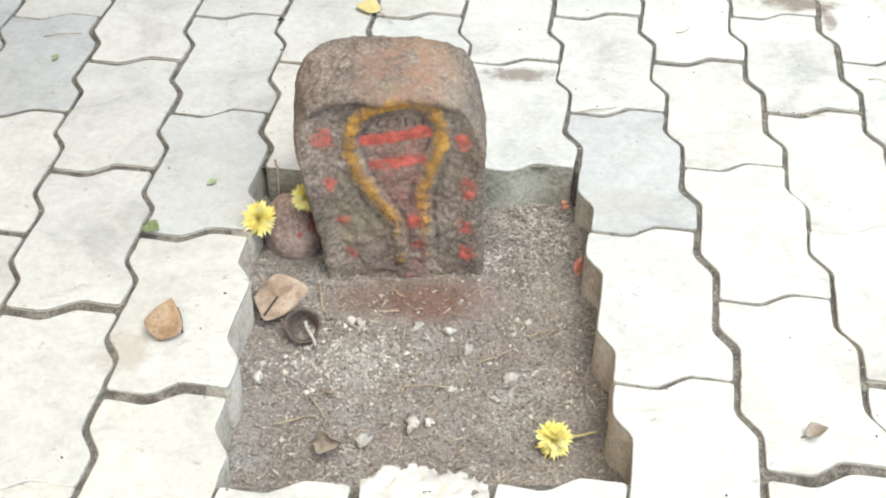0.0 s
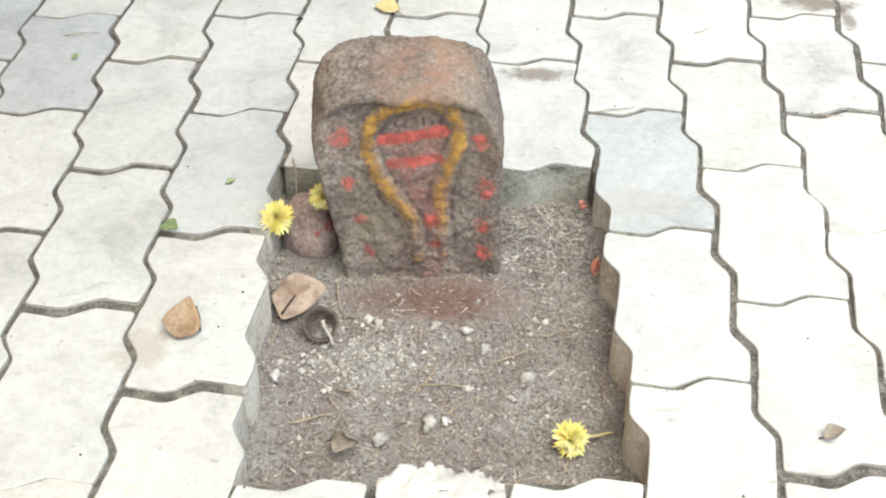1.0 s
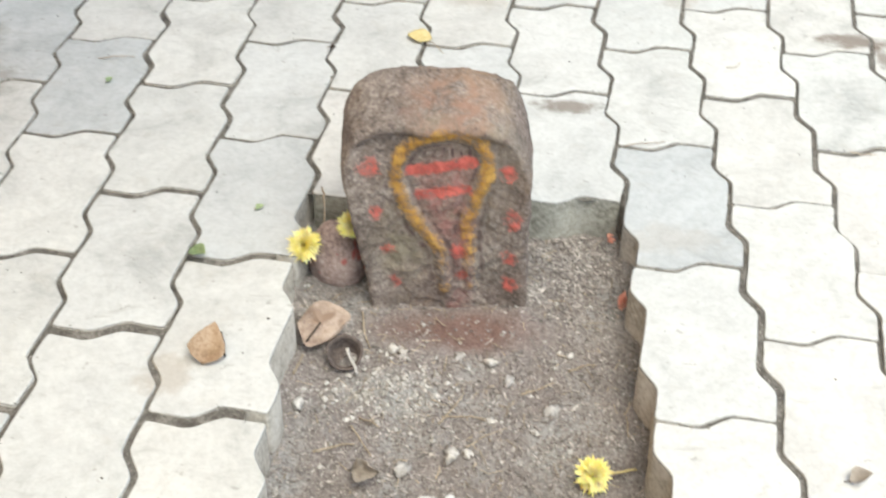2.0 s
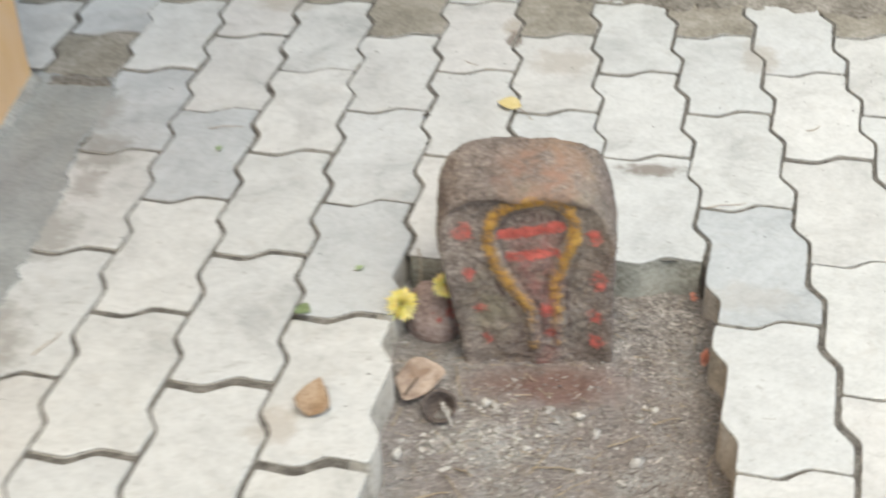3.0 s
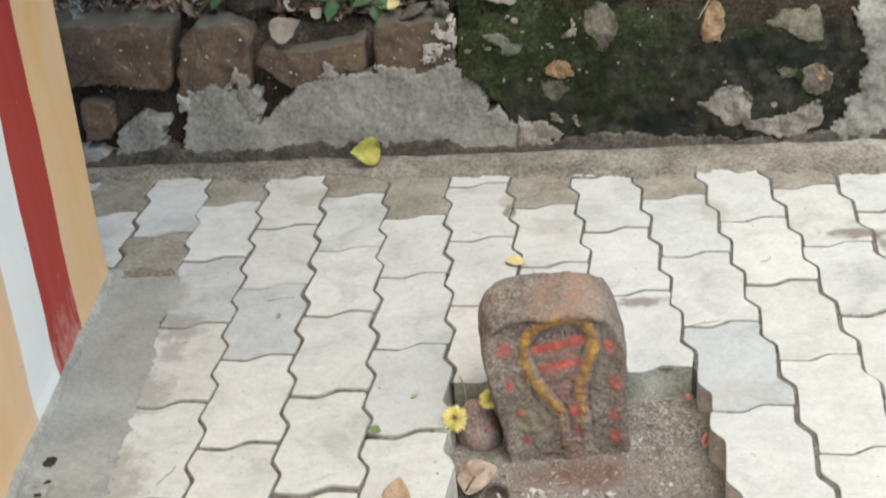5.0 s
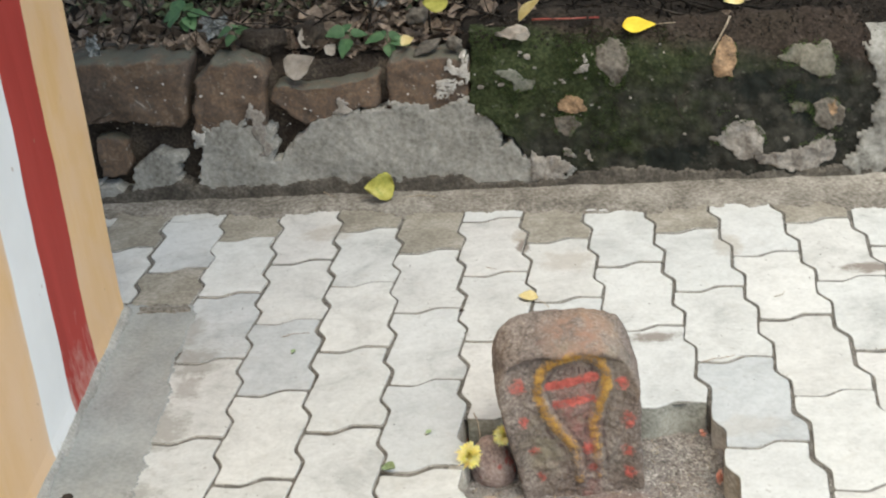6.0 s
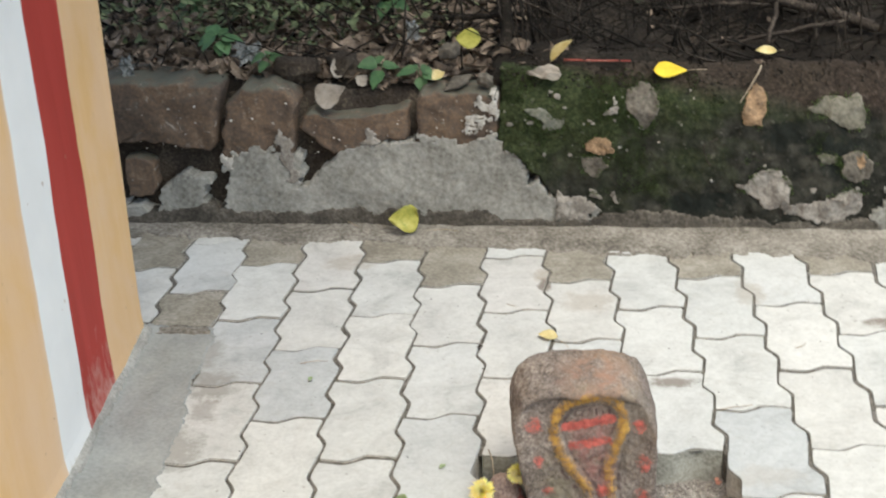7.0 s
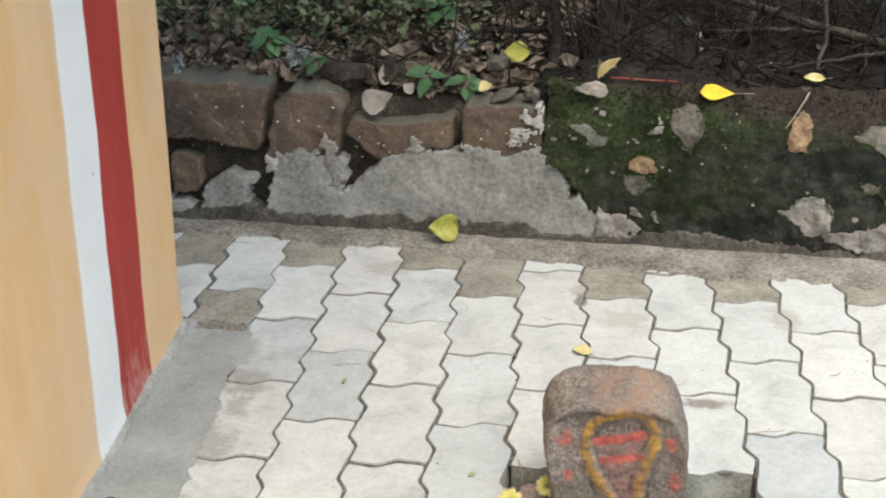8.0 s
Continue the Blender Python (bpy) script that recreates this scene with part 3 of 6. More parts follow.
def block(bm, outline, place, depth, bevel=0.006, rough=0.004, seed=0, ragged=None):
    """An uneven stone: an outline in (x, z), worn round at its edges, depth metres thick; place(x, z, out) gives the world point."""
    n = 64
    ring = []
    cx = sum(p[0] for p in outline) / len(outline)
    cz = sum(p[1] for p in outline) / len(outline)
    seg = [(outline[i], outline[(i + 1) % len(outline)]) for i in range(len(outline))]
    length = [math.dist(a, b) for a, b in seg]
    total = sum(length)
    for k in range(n):
        d, i = total * k / n, 0
        while d > length[i]:
            d -= length[i]
            i += 1
        (ax, az), (bx, bz) = seg[i]
        s = d / length[i]
        ring.append(Vector((ax + (bx - ax) * s, az + (bz - az) * s)))
    ring = [(ring[k - 1] + 2 * ring[k] + ring[(k + 1) % n]) / 4 for k in range(n)]
    ring = [p + Vector((noise.noise((p.x * 40, p.y * 40, seed)), noise.noise((p.x * 40, p.y * 40, seed + 9)))) * (ragged or rough) for p in ring]
    if ragged:
        ring = [p + Vector((noise.noise((p.x * 160, p.y * 160, seed)), noise.noise((p.x * 160, p.y * 160, seed + 5)))) * ragged * 0.5 for p in ring]
    c = Vector((cx, cz))
    layers = [(1.0, -depth), (1.0, -bevel * 1.6), (0.985, -bevel * 0.7), (0.95, -bevel * 0.15)] + [(k, 0.0) for k in (0.9, 0.84, 0.77, 0.7, 0.62, 0.54, 0.46, 0.37, 0.28, 0.18, 0.09)]
    rows = []
    for k, out in layers:
        row = []
        for p in ring:
            q = c + (p - c) * k
            bump = 0 if out < -bevel else rough * (fbm(q.x * 18, q.y * 18, seed, 2) + 0.25 * noise.noise((q.x * 60, q.y * 60, seed)))
            row.append(bm.verts.new(place(q.x, q.y, out + bump)))
        rows.append(row)
    for a, b in zip(rows, rows[1:]):
        for k in range(n):
            bm.faces.new((a[k], a[(k + 1) % n], b[(k + 1) % n], b[k]))
    top = bm.verts.new(place(c.x, c.y, rough * fbm(c.x * 18, c.y * 18, seed, 2)))
    for k in range(n):
        bm.faces.new((rows[-1][k], rows[-1][(k + 1) % n], top))
    bm.faces.new(rows[0][::-1])


def sheet(bm, x0, x1, y0, y1, cell, inside, height, skirt, place=lambda x, y, h: (x, y, h)):
    """A patch with a ragged rim: cells of a grid that lie inside, raised by height(x, y), with sides going down to skirt."""
    nx, ny = max(1, round((x1 - x0) / cell)), max(1, round((y1 - y0) / cell))
    keep = {(i, j) for i in range(nx) for j in range(ny) if inside(x0 + (i + .5) * cell, y0 + (j + .5) * cell)}
    verts = {}

    def vert(i, j, low):
        key = (i, j, low)
        if key not in verts:
            x, y = x0 + i * cell, y0 + j * cell
            x += 0.35 * cell * noise.noise((x * 90, y * 90, 1.5))
            y += 0.35 * cell * noise.noise((x * 90, y * 90, 7.5))
            verts[key] = bm.verts.new(place(x, y, skirt if low else height(x, y)))
        return verts[key]

    for i, j in keep:
        bm.faces.new((vert(i, j, 0), vert(i + 1, j, 0), vert(i + 1, j + 1, 0), vert(i, j + 1, 0)))
        for di, dj, a, b in ((0, -1, (0, 0), (1, 0)), (1, 0, (1, 0), (1, 1)), (0, 1, (1, 1), (0, 1)), (-1, 0, (0, 1), (0, 0))):
            if (i + di, j + dj) not in keep:
                p, q = (i + a[0], j + a[1]), (i + b[0], j + b[1])
                bm.faces.new((vert(*q, 0), vert(*p, 0), vert(*p, 1), vert(*q, 1)))


def leaf(bm, length, width, shape="oval", cup=0.2, curl=0.0, ripple=0.0, seed=0, nx=8, ny=4):
    """A leaf blade along +x from its stalk end at the origin, cupped across and curled along."""
    rows = []
    for i in range(nx + 1):
        s = i / nx
        if shape == "heart":
            w = math.sin(math.pi * min(1, s ** 0.62)) ** 0.8 * (1 - 0.15 * s)
        elif shape == "drop":
            w = math.sin(math.pi * s ** 1.7) ** 0.62
        elif shape == "round":
            w = max(0.0, 1 - (2 * s - 1) ** 2) ** 0.5
        else:
            w = math.sin(math.pi * s ** 0.85) ** 0.85
        w = max(w, 0.02) * width / 2
        row = []
        ang = curl * s
        px = length * (math.sin(ang) / curl if curl else s)
        pz = length * ((1 - math.cos(ang)) / curl if curl else 0)
        for j in range(-ny // 2, ny // 2 + 1):
            v = 2 * j / ny
            z = cup * w * abs(v) ** 1.4 * 2 + ripple * noise.noise((s * 4 + seed, v * 2, seed)) * length
            yy = v * w * (1 + 0.10 * noise.noise((s * 9, v, seed + 4)))
            row.append(bm.verts.new((px - math.sin(ang) * z, yy, pz + math.cos(ang) * z)))
        rows.append(row)
    for a, b in zip(rows, rows[1:]):
        for k in range(len(a) - 1):
            bm.faces.new((a[k], b[k], b[k + 1], a[k + 1]))


def thicken(bm, t):
    bm.normal_update()
    faces = list(bm.faces)
    res = bmesh.ops.solidify(bm, geom=faces, thickness=t)
    return res


def leaf_thing(name, length, width, material, label, at, shape="oval", cup=0.2, curl=0.0, ripple=0.03, stalk=0.5, stalk_mat=None, seed=0, bend=0.0):
    ob = holder(name, label, "leaf", at=at)
    bm = bmesh.new()
    leaf(bm, length, width, shape, cup, curl, ripple, seed, 12, 6)
    thicken(bm, 0.0004)
    part("blade", bm, material, ob, smooth=True)
    bm = bmesh.new()
    pts = [(0.45 * length * (1 if not curl else 0.6), 0, 0.0006), (0, 0, 0.0006)] if not curl else [(0.04 * length, 0, 0.0006), (0, 0, 0.0006)]
    for k in range(1, 6):
        s = k / 5 * stalk * length
        pts.append((-s, bend * s * s / length, 0.001 + 0.1 * s * (1 - k / 5)))
    tube(bm, pts, 0.0005, 0.0008, 5)
    part("stalk", bm, stalk_mat or M_STRAW, ob, smooth=True)
    return ob


# ---------------------------------------------------------------- ground and pit
W, P = 0.12, 0.1125            # block width, tooth period (half a block's length)
TOOTH, GAP = 0.0080, 0.0024    # depth of the zigzag, half the joint
PIT = (-0.372, 0.012, -0.50, -0.040)

bm = bmesh.new()
for x0, x1, y0, y1 in ((-60, 60, -60, -2.8), (-60, 60, 3.2, 60), (-60, -3.0, -2.8, 3.2), (3.4, 60, -2.8, 3.2), (-3.0, 3.4, -2.8, 3.2)):
    bm.faces.new([bm.verts.new(p) for p in ((x0, y0, -0.11), (x1, y0, -0.11), (x1, y1, -0.11), (x0, y1, -0.11))])
bmesh.ops.remove_doubles(bm, verts=bm.verts, dist=0.001)
thing("ground", bm, M_EARTH, "bare brown earth under and around the paved yard", "ground", kind="structure")

# bedding sand that shows in the joints, left open over the pit
bm = bmesh.new()
xs, ys = (-1.45, PIT[0] - 0.012, PIT[1] + 0.012, 3.2), (-2.6, PIT[2] - 0.01, -0.050, 0.85)
for i in range(3):
    for j in range(3):
        if (i, j) != (1, 1):
            bm.faces.new([bm.verts.new(p) for p in ((xs[i], ys[j], -0.0036), (xs[i + 1], ys[j], -0.0036), (xs[i + 1], ys[j + 1], -0.0036), (xs[i], ys[j + 1], -0.0036))])
bmesh.ops.remove_doubles(bm, verts=bm.verts, dist=0.001)
pavement = thing("pavement", bm, M_SAND, "pale zigzag concrete block paving with sandy joints", "paving", kind="structure")


def pit_floor(x, y):
    s = min(1, max(0, (-0.12 - y) / 0.3))
    z = -0.054 - 0.018 * s
    z += 0.007 * fbm(x * 14, y * 14, 3.1) + 0.0035 * fbm(x * 55, y * 55, 1.2) + 0.0016 * noise.noise((x * 190, y * 190, 5))
    edge = min(x - PIT[0], PIT[1] - x, y - PIT[2] + 0.02)
    return z + 0.010 * max(0, 1 - edge / 0.03)


bm = bmesh.new()
n = 120
grid = [[bm.verts.new((x, y, pit_floor(x, y))) for y in np.linspace(-0.53, -0.02, n + 1)] for x in np.linspace(-0.395, 0.035, n + 1)]
for i in range(n):
    for j in range(n):
        bm.faces.new((grid[i][j], grid[i + 1][j], grid[i + 1][j + 1], grid[i][j + 1]))
thing("pit_soil", bm, M_SOIL, "gritty brown soil with ash and red powder in a gap of the paving", "soil", kind="structure", smooth=True)

# ---------------------------------------------------------------- striped wall and cement along its foot
WX = -0.957


def far_edge(z):
    return 0.347 + 0.10 * z


# Height and near length run past view, added to block sky on the left.
bm = bmesh.new()
rows = []
for k in range(33):
    z = -0.05 + 2.65 * (k / 32) ** 1.6
    e = far_edge(min(z, 1.2)) + 0.004 * fbm(0.3, z * 6, 2)
    row = []
    for x, y in ((WX - 0.5, -3.0), (WX - 0.5, e), (WX - 0.03, e), (WX - 0.009, e - 0.003), (WX - 0.002, e - 0.010), (WX, e - 0.02),
                 *((WX + 0.003 * fbm(y * 5, z * 5, 1), y) for y in np.linspace(e - 0.05, -0.8, 30)), (WX, -3.0)):
        row.append(bm.verts.new((x + (0.006 * max(0, 1 - z / 0.05) if x > WX - 0.02 else 0), y, z)))
    rows.append(row)
for a, b in zip(rows, rows[1:]):
    for k in range(len(a)):
        bm.faces.new((a[k - 1], b[k - 1], b[k], a[k]))
bm.faces.new(rows[-1])
bmesh.ops.recalc_face_normals(bm, faces=bm.faces)
thing("wall_west", bm, M_STRIPE, "lime-washed masonry wall end in ochre, white and red stripes", "wall", kind="structure")


# slab added out of view above the striped wall, to shade the left
bm = bmesh.new()
bmesh.ops.create_cube(bm, size=1.0)
for v in bm.verts:
    v.co = (-1.19 + v.co.x * 2.22, 0.65 + v.co.y * 3.1, 2.68 + v.co.z * 0.12 - 0.03 * v.co.x)
bmesh.ops.bevel(bm, geom=bm.edges, offset=0.01, segments=2, affect="EDGES")
thing("eave", bm, M_CEMENT, "unseen cement slab added overhead to shade the left of the yard", "eave", kind="structure")


TAR = ((-0.923, -0.185, 0.0085), (-0.914, -0.230, 0.0045), (-0.920, -0.258, 0.0055))
nt = M_CEMENT.node_tree                                          # coarse pale splashes over the nearer stretch
v = coords(nt)
sep = nt.nodes.new("ShaderNodeSeparateXYZ")
nt.links.new(v, sep.inputs[0])
reach = math_node(nt, "ADD", math_node(nt, "MULTIPLY_ADD", sep.outputs[1], -4.0, -0.75), math_node(nt, "MULTIPLY_ADD", noise_of(nt, v, 14, 5, 0.7), 3.0, -1.5))
coarse = ramp(nt, noise_of(nt, v, 75, 5, 0.75, 0.5), [(0.36, (0.15, 0.145, 0.135)), (0.48, (0.27, 0.267, 0.255)), (0.58, (0.41, 0.405, 0.388))])
base_in = nt.nodes["Principled BSDF"].inputs["Base Color"]
nt.links.new(mix_col(nt, ramp(nt, reach, [(0.1, 0.0), (0.6, 0.7)]), base_in.links[0].from_socket, coarse), base_in)


def strip_in(x, y):
    edge = -0.838 + 0.016 * fbm(y * 9, 0.7, 4) + 0.007 * fbm(y * 40, x * 40, 4) + 0.003 * fbm(y * 120, x * 120, 4)
    edge += 0.012 * max(0, 1 - abs(y + 0.1) / 0.25)
    return x < edge and y < 0.366 + 0.006 * fbm(x * 20, 3, 3)


bm = bmesh.new()
sheet(bm, -1.05, -0.80, -1.3, 0.40, 0.0032, strip_in,
      lambda x, y: 0.0012 + 0.0022 * min(1, max(0, (-0.86 - x) / 0.03)) + 0.010 * max(0, (-0.91 - x) / 0.05) ** 1.5 * (x > -0.96) + (0.0012 + 0.0022 * min(1, max(0, (-0.15 - y) / 0.15))) * fbm(x * 38, y * 38, 8), -0.03)
thing("cement_strip", bm, M_CEMENT, "rough grey cement fillet between striped wall and paving", "cement", kind="structure", smooth=True)

for x, y, r in TAR:
    bm = bmesh.new()
    lump(bm, (0, 0, 0), (r, r * 0.9, 0.002), random.Random(int(1e4 * abs(y))), 4, 0.9)
    thing("tar_spot", bm, M_CORE, "small dark spot stuck on the cement fillet", "spot", "tar spots", smooth=True, at=pose(x, y, 0.0045))
bm = bmesh.new()
sheet(bm, WX - 0.012, WX + 0.05, -1.3, 0.36, 0.0035, lambda x, y: x < WX + 0.010 + 0.006 * fbm(y * 12, x * 9, 6) + 0.002 * fbm(y * 60, x * 40, 6) and y < far_edge(0) - 0.004,
      lambda x, y: max(0.006, 0.027 - 0.9 * (x - WX) + 0.003 * fbm(x * 14, y * 14, 2)), -0.03)
thing("wall_fillet", bm, mineral("cream_lime_mortar", [(0.3, (0.25, 0.243, 0.226)), (0.5, (0.32, 0.313, 0.292)), (0.7, (0.42, 0.41, 0.385))], 25, 170, 0.93, 0.7, 0.002), "cream lime mortar along the striped wall foot", "mortar", kind="structure", smooth=True)
bm = bmesh.new()
sheet(bm, -0.97, -0.83, 0.32, 0.375, 0.004, lambda x, y: 0.338 + 0.006 * fbm(x * 30, y * 30, 2) < y < 0.362 + 0.006 * fbm(x * 25, 3, 8) and x < -0.846 + 0.01 * fbm(y * 40, x * 9, 5),
      lambda x, y: 0.007 + 0.002 * fbm(x * 30, y * 30, 9), -0.03)
thing("mortar_patch", bm, M_LIP, "pale mortar strip at the end of the cement fillet", "mortar", kind="structure", smooth=True)

# ---------------------------------------------------------------- low wall behind
SLOPE = -0.104


def wall_y(x):
    return 0.7207 + SLOPE * x


def on_wall(x, z, out=0.0):
    """A point of the wall's face; out: metres towards the yard."""
    lean = 0.05 * max(0, z)
    return (x - out * 0.103, wall_y(x) + lean - out, z)


def lip_front(x):
    return 0.607 - 0.160 * x + 0.022 * fbm(x * 7, 0.4, 2) + 0.012 * fbm(x * 26, 0.9, 2)


bm = bmesh.new()
sheet(bm, -1.4, 1.4, 0.2, 0.95, 0.0045, lambda x, y: lip_front(x) + 0.012 * fbm(x * 24, y * 24, 6) < y < wall_y(x) + 0.05,
      lambda x, y: 0.0008 + 0.003 * min(1, max(0, (y - lip_front(x)) / 0.03)) + 0.010 * max(0, (y - wall_y(x) + 0.10) / 0.10) + 0.002 * fbm(x * 12, y * 12, 1) + 0.0015 * fbm(x * 50, y * 50, 1), -0.02)
thing("mortar_apron", bm, M_LIP, "dusty mortar apron between low wall and paving", "mortar", kind="structure", smooth=True)

low_wall = holder("wall_north", "low rubble retaining wall with broken plaster and moss", "wall", kind="structure")

M_LIME = mineral("white_lime_fleck", [(0.3, (0.30, 0.28, 0.255)), (0.5, (0.44, 0.42, 0.39)), (0.75, (0.58, 0.56, 0.53))], 50, 220, 0.93, 0.7, 0.002)
bm = bmesh.new()
xs = np.linspace(-1.5, 1.6, 125)
zs = np.linspace(-0.05, 0.27, 22)
g = [[bm.verts.new(on_wall(x, z, -0.035 + 0.012 * fbm(x * 16, z * 16, 4) + 0.005 * fbm(x * 60, z * 60, 4) - 0.03 * max(0, (z - 0.22) / 0.05))) for z in zs] for x in xs]
for row, x in zip(g, xs):
    row.append(bm.verts.new((x, wall_y(x) + 0.16, 0.285)))
    row.append(bm.verts.new((x, wall_y(x) + 0.40, 0.28)))
for a, b in zip(g, g[1:]):
    for k in range(len(a) - 1):
        bm.faces.new((a[k], b[k], b[k + 1], a[k + 1]))
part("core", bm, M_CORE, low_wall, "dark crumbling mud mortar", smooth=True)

STONES = [
    [(-1.16, 0.175), (-1.02, 0.182), (-0.97, 0.168), (-0.915, 0.158), (-0.892, 0.25), (-0.885, 0.303), (-0.98, 0.306), (-1.16, 0.31)],
    [(-0.902, 0.122), (-0.83, 0.135), (-0.755, 0.105), (-0.738, 0.21), (-0.728, 0.280), (-0.77, 0.300), (-0.845, 0.298), (-0.878, 0.262)],
    [(-0.725, 0.215), (-0.665, 0.150), (-0.60, 0.175), (-0.508, 0.188), (-0.502, 0.255), (-0.58, 0.243), (-0.66, 0.235), (-0.715, 0.242)],
    [(-0.492, 0.175), (-0.40, 0.17), (-0.318, 0.172), (-0.322, 0.283), (-0.38, 0.285), (-0.484, 0.284)],
]
for k, outline in enumerate(STONES):
    bm = bmesh.new()
    block(bm, outline, on_wall, 0.13, 0.012, 0.009, 11.3 * k + 2)
    part("stone", bm, M_LATERITE, low_wall, "squared brown-red stone with lime flecks", smooth=True)


def plaster_in(x, z):
    x += 0.030 * fbm(z * 14, x * 6, 17) + 0.012 * fbm(z * 50, x * 30, 18)
    n = 0.022 * fbm(x * 13, z * 13, 5) + 0.010 * fbm(x * 45, z * 45, 5)
    if x < -1.04:
        return z < 0.05 + n
    if x < -0.93:
        return z < 0.105 + n and x > -1.03 + n
    if x < -0.895:
        return z < 0.050 + n
    if x < -0.73:
        return z < 0.168 - 0.2 * abs(x + 0.80) + n
    if x < -0.655:
        return z < 0.10 + 0.75 * (x + 0.73) + n
    top = 0.160 + 0.24 * (x + 0.655) if x < -0.49 else 0.195
    if x > -0.33:
        top = 0.185 - 0.55 * (x + 0.33) if x < -0.25 else 0.112 if x < -0.215 else 0.085 - 0.45 * (x + 0.215)
    return z < top + n and x < -0.12 + 2 * n


def plaster_out(x, z):
    return 0.005 + 0.005 * fbm(x * 8, z * 8, 2) + 0.0016 * fbm(x * 40, z * 40, 2)


bm = bmesh.new()
sheet(bm, -1.3, -0.04, -0.02, 0.26, 0.0032, plaster_in, plaster_out, -0.06, on_wall)
part("plaster_patch", bm, M_PLASTER, low_wall, "broken grey plaster", smooth=True)


# damp mortar fillet along the wall's foot
bm = bmesh.new()
sheet(bm, -1.3, 1.4, -0.01, 0.075, 0.003, lambda x, z: z < 0.034 + 0.018 * fbm(x * 6, z * 8, 31) + 0.009 * fbm(x * 30, z * 30, 3),
      lambda x, z: 0.015 + 0.005 * fbm(x * 14, z * 14, 31) - 0.10 * z, -0.03, on_wall)
part("foot_fillet", bm, mineral("damp_mortar", [(0.3, (0.045, 0.040, 0.034)), (0.5, (0.082, 0.073, 0.062)), (0.7, (0.15, 0.135, 0.115))], 16, 150, 0.93, 0.8, 0.003), low_wall, "damp dark mortar fillet", smooth=True)


def moss_profile(x, z):
    """Outward offset of the mossy part, rounded off at the top."""
    return 0.004 + 0.008 * fbm(x * 9, z * 9, 6) + 0.005 * fbm(x * 34, z * 34, 6) - 6.5 * max(0, z - 0.235) ** 2


def moss_in(x, z):
    n = 0.012 * fbm(x * 30, z * 30, 8)
    left = -0.315 if z > 0.17 else -0.30 + 0.92 * (0.17 - z)
    return left + n < x < 0.392 + 2 * n + 0.06 * math.sin(z * 9) and z < 0.318 + 0.012 * fbm(x * 14, 0.3, 5)


bm = bmesh.new()
sheet(bm, -0.36, 0.46, -0.01, 0.335, 0.004, moss_in, moss_profile, -0.08, on_wall)
part("mossy_plaster", bm, M_MOSS, low_wall, "blackened plaster with green moss", smooth=True)

bm = bmesh.new()
sheet(bm, 0.34, 1.5, -0.01, 0.285, 0.005, lambda x, z: x > 0.385 + 0.03 * fbm(x * 9, z * 20, 3) + 0.06 * math.sin(z * 9),
      lambda x, z: 0.010 + 0.010 * fbm(x * 9, z * 9, 12) + 0.004 * fbm(x * 40, z * 40, 2) - 0.8 * max(0, z - 0.25), -0.08, on_wall)
part("plaster_patch", bm, M_PLASTER, low_wall, "broken grey plaster", smooth=True)


def blot(cx, cz, rx, rz, seed):
    return lambda x, z: ((x - cx) / rx) ** 2 + ((z - cz) / rz) ** 2 < 1 + 1.6 * fbm(x * 26, z * 26, seed)


M_LICHEN = mineral("lichened_plaster", [(0.3, (0.085, 0.09, 0.07)), (0.5, (0.145, 0.148, 0.122)), (0.75, (0.22, 0.22, 0.19))], 24, 150, 0.93, 0.7, 0.003)


def ragged(outline, seed, amount=0.010):
    """Inside an outline in (x, z) whose rim is broken up."""
    def inside(x, z):
        x += amount * fbm(x * 40, z * 40, seed)
        z += amount * fbm(x * 40, z * 40, seed + 5)
        odd = False
        for (ax, az), (bx, bz) in zip(outline, outline[1:] + outline[:1]):
            if (az > z) != (bz > z) and x < ax + (bx - ax) * (z - az) / (bz - az):
                odd = not odd
        return odd
    return inside


RIMS = []
for k, outline in enumerate((
        [(0.14, 0.095), (0.158, 0.102), (0.184, 0.133), (0.22, 0.128), (0.246, 0.095), (0.234, 0.053), (0.195, 0.048), (0.166, 0.072)],
        [(0.224, 0.041), (0.258, 0.061), (0.306, 0.076), (0.347, 0.092), (0.378, 0.085), (0.377, 0.05), (0.338, 0.02), (0.281, 0.03)],
        [(-0.21, 0.09), (-0.19, 0.075), (-0.134, 0.06), (-0.125, 0.045), (-0.16, 0.025), (-0.215, 0.02)],
        [(-0.145, 0.083), (-0.127, 0.083), (-0.127, 0.070), (-0.143, 0.070)], [(-0.112, 0.078), (-0.096, 0.077), (-0.093, 0.062), (-0.104, 0.064)],
        [(-0.116, 0.245), (-0.10, 0.262), (-0.095, 0.240), (-0.108, 0.238)], [(-0.27, 0.251), (-0.237, 0.258), (-0.216, 0.232), (-0.187, 0.224), (-0.202, 0.209), (-0.238, 0.215), (-0.25, 0.235)])):
    bm = bmesh.new()
    RIMS.append(outline)
    xs, zs = [p[0] for p in outline], [p[1] for p in outline]
    sheet(bm, min(xs) - 0.012, max(xs) + 0.012, max(0.0, min(zs) - 0.012), max(zs) + 0.012, 0.0022, ragged(outline, 3.7 * k),
          lambda x, z: moss_profile(x, z) + 0.003 + 0.002 * fbm(x * 50, z * 50, 3), -0.03, on_wall)
    part("plaster_scab", bm, M_LICHEN if k == 6 else M_PALE, low_wall, "grey-green lichened scab of plaster" if k == 6 else "pale scab of old plaster", smooth=True)
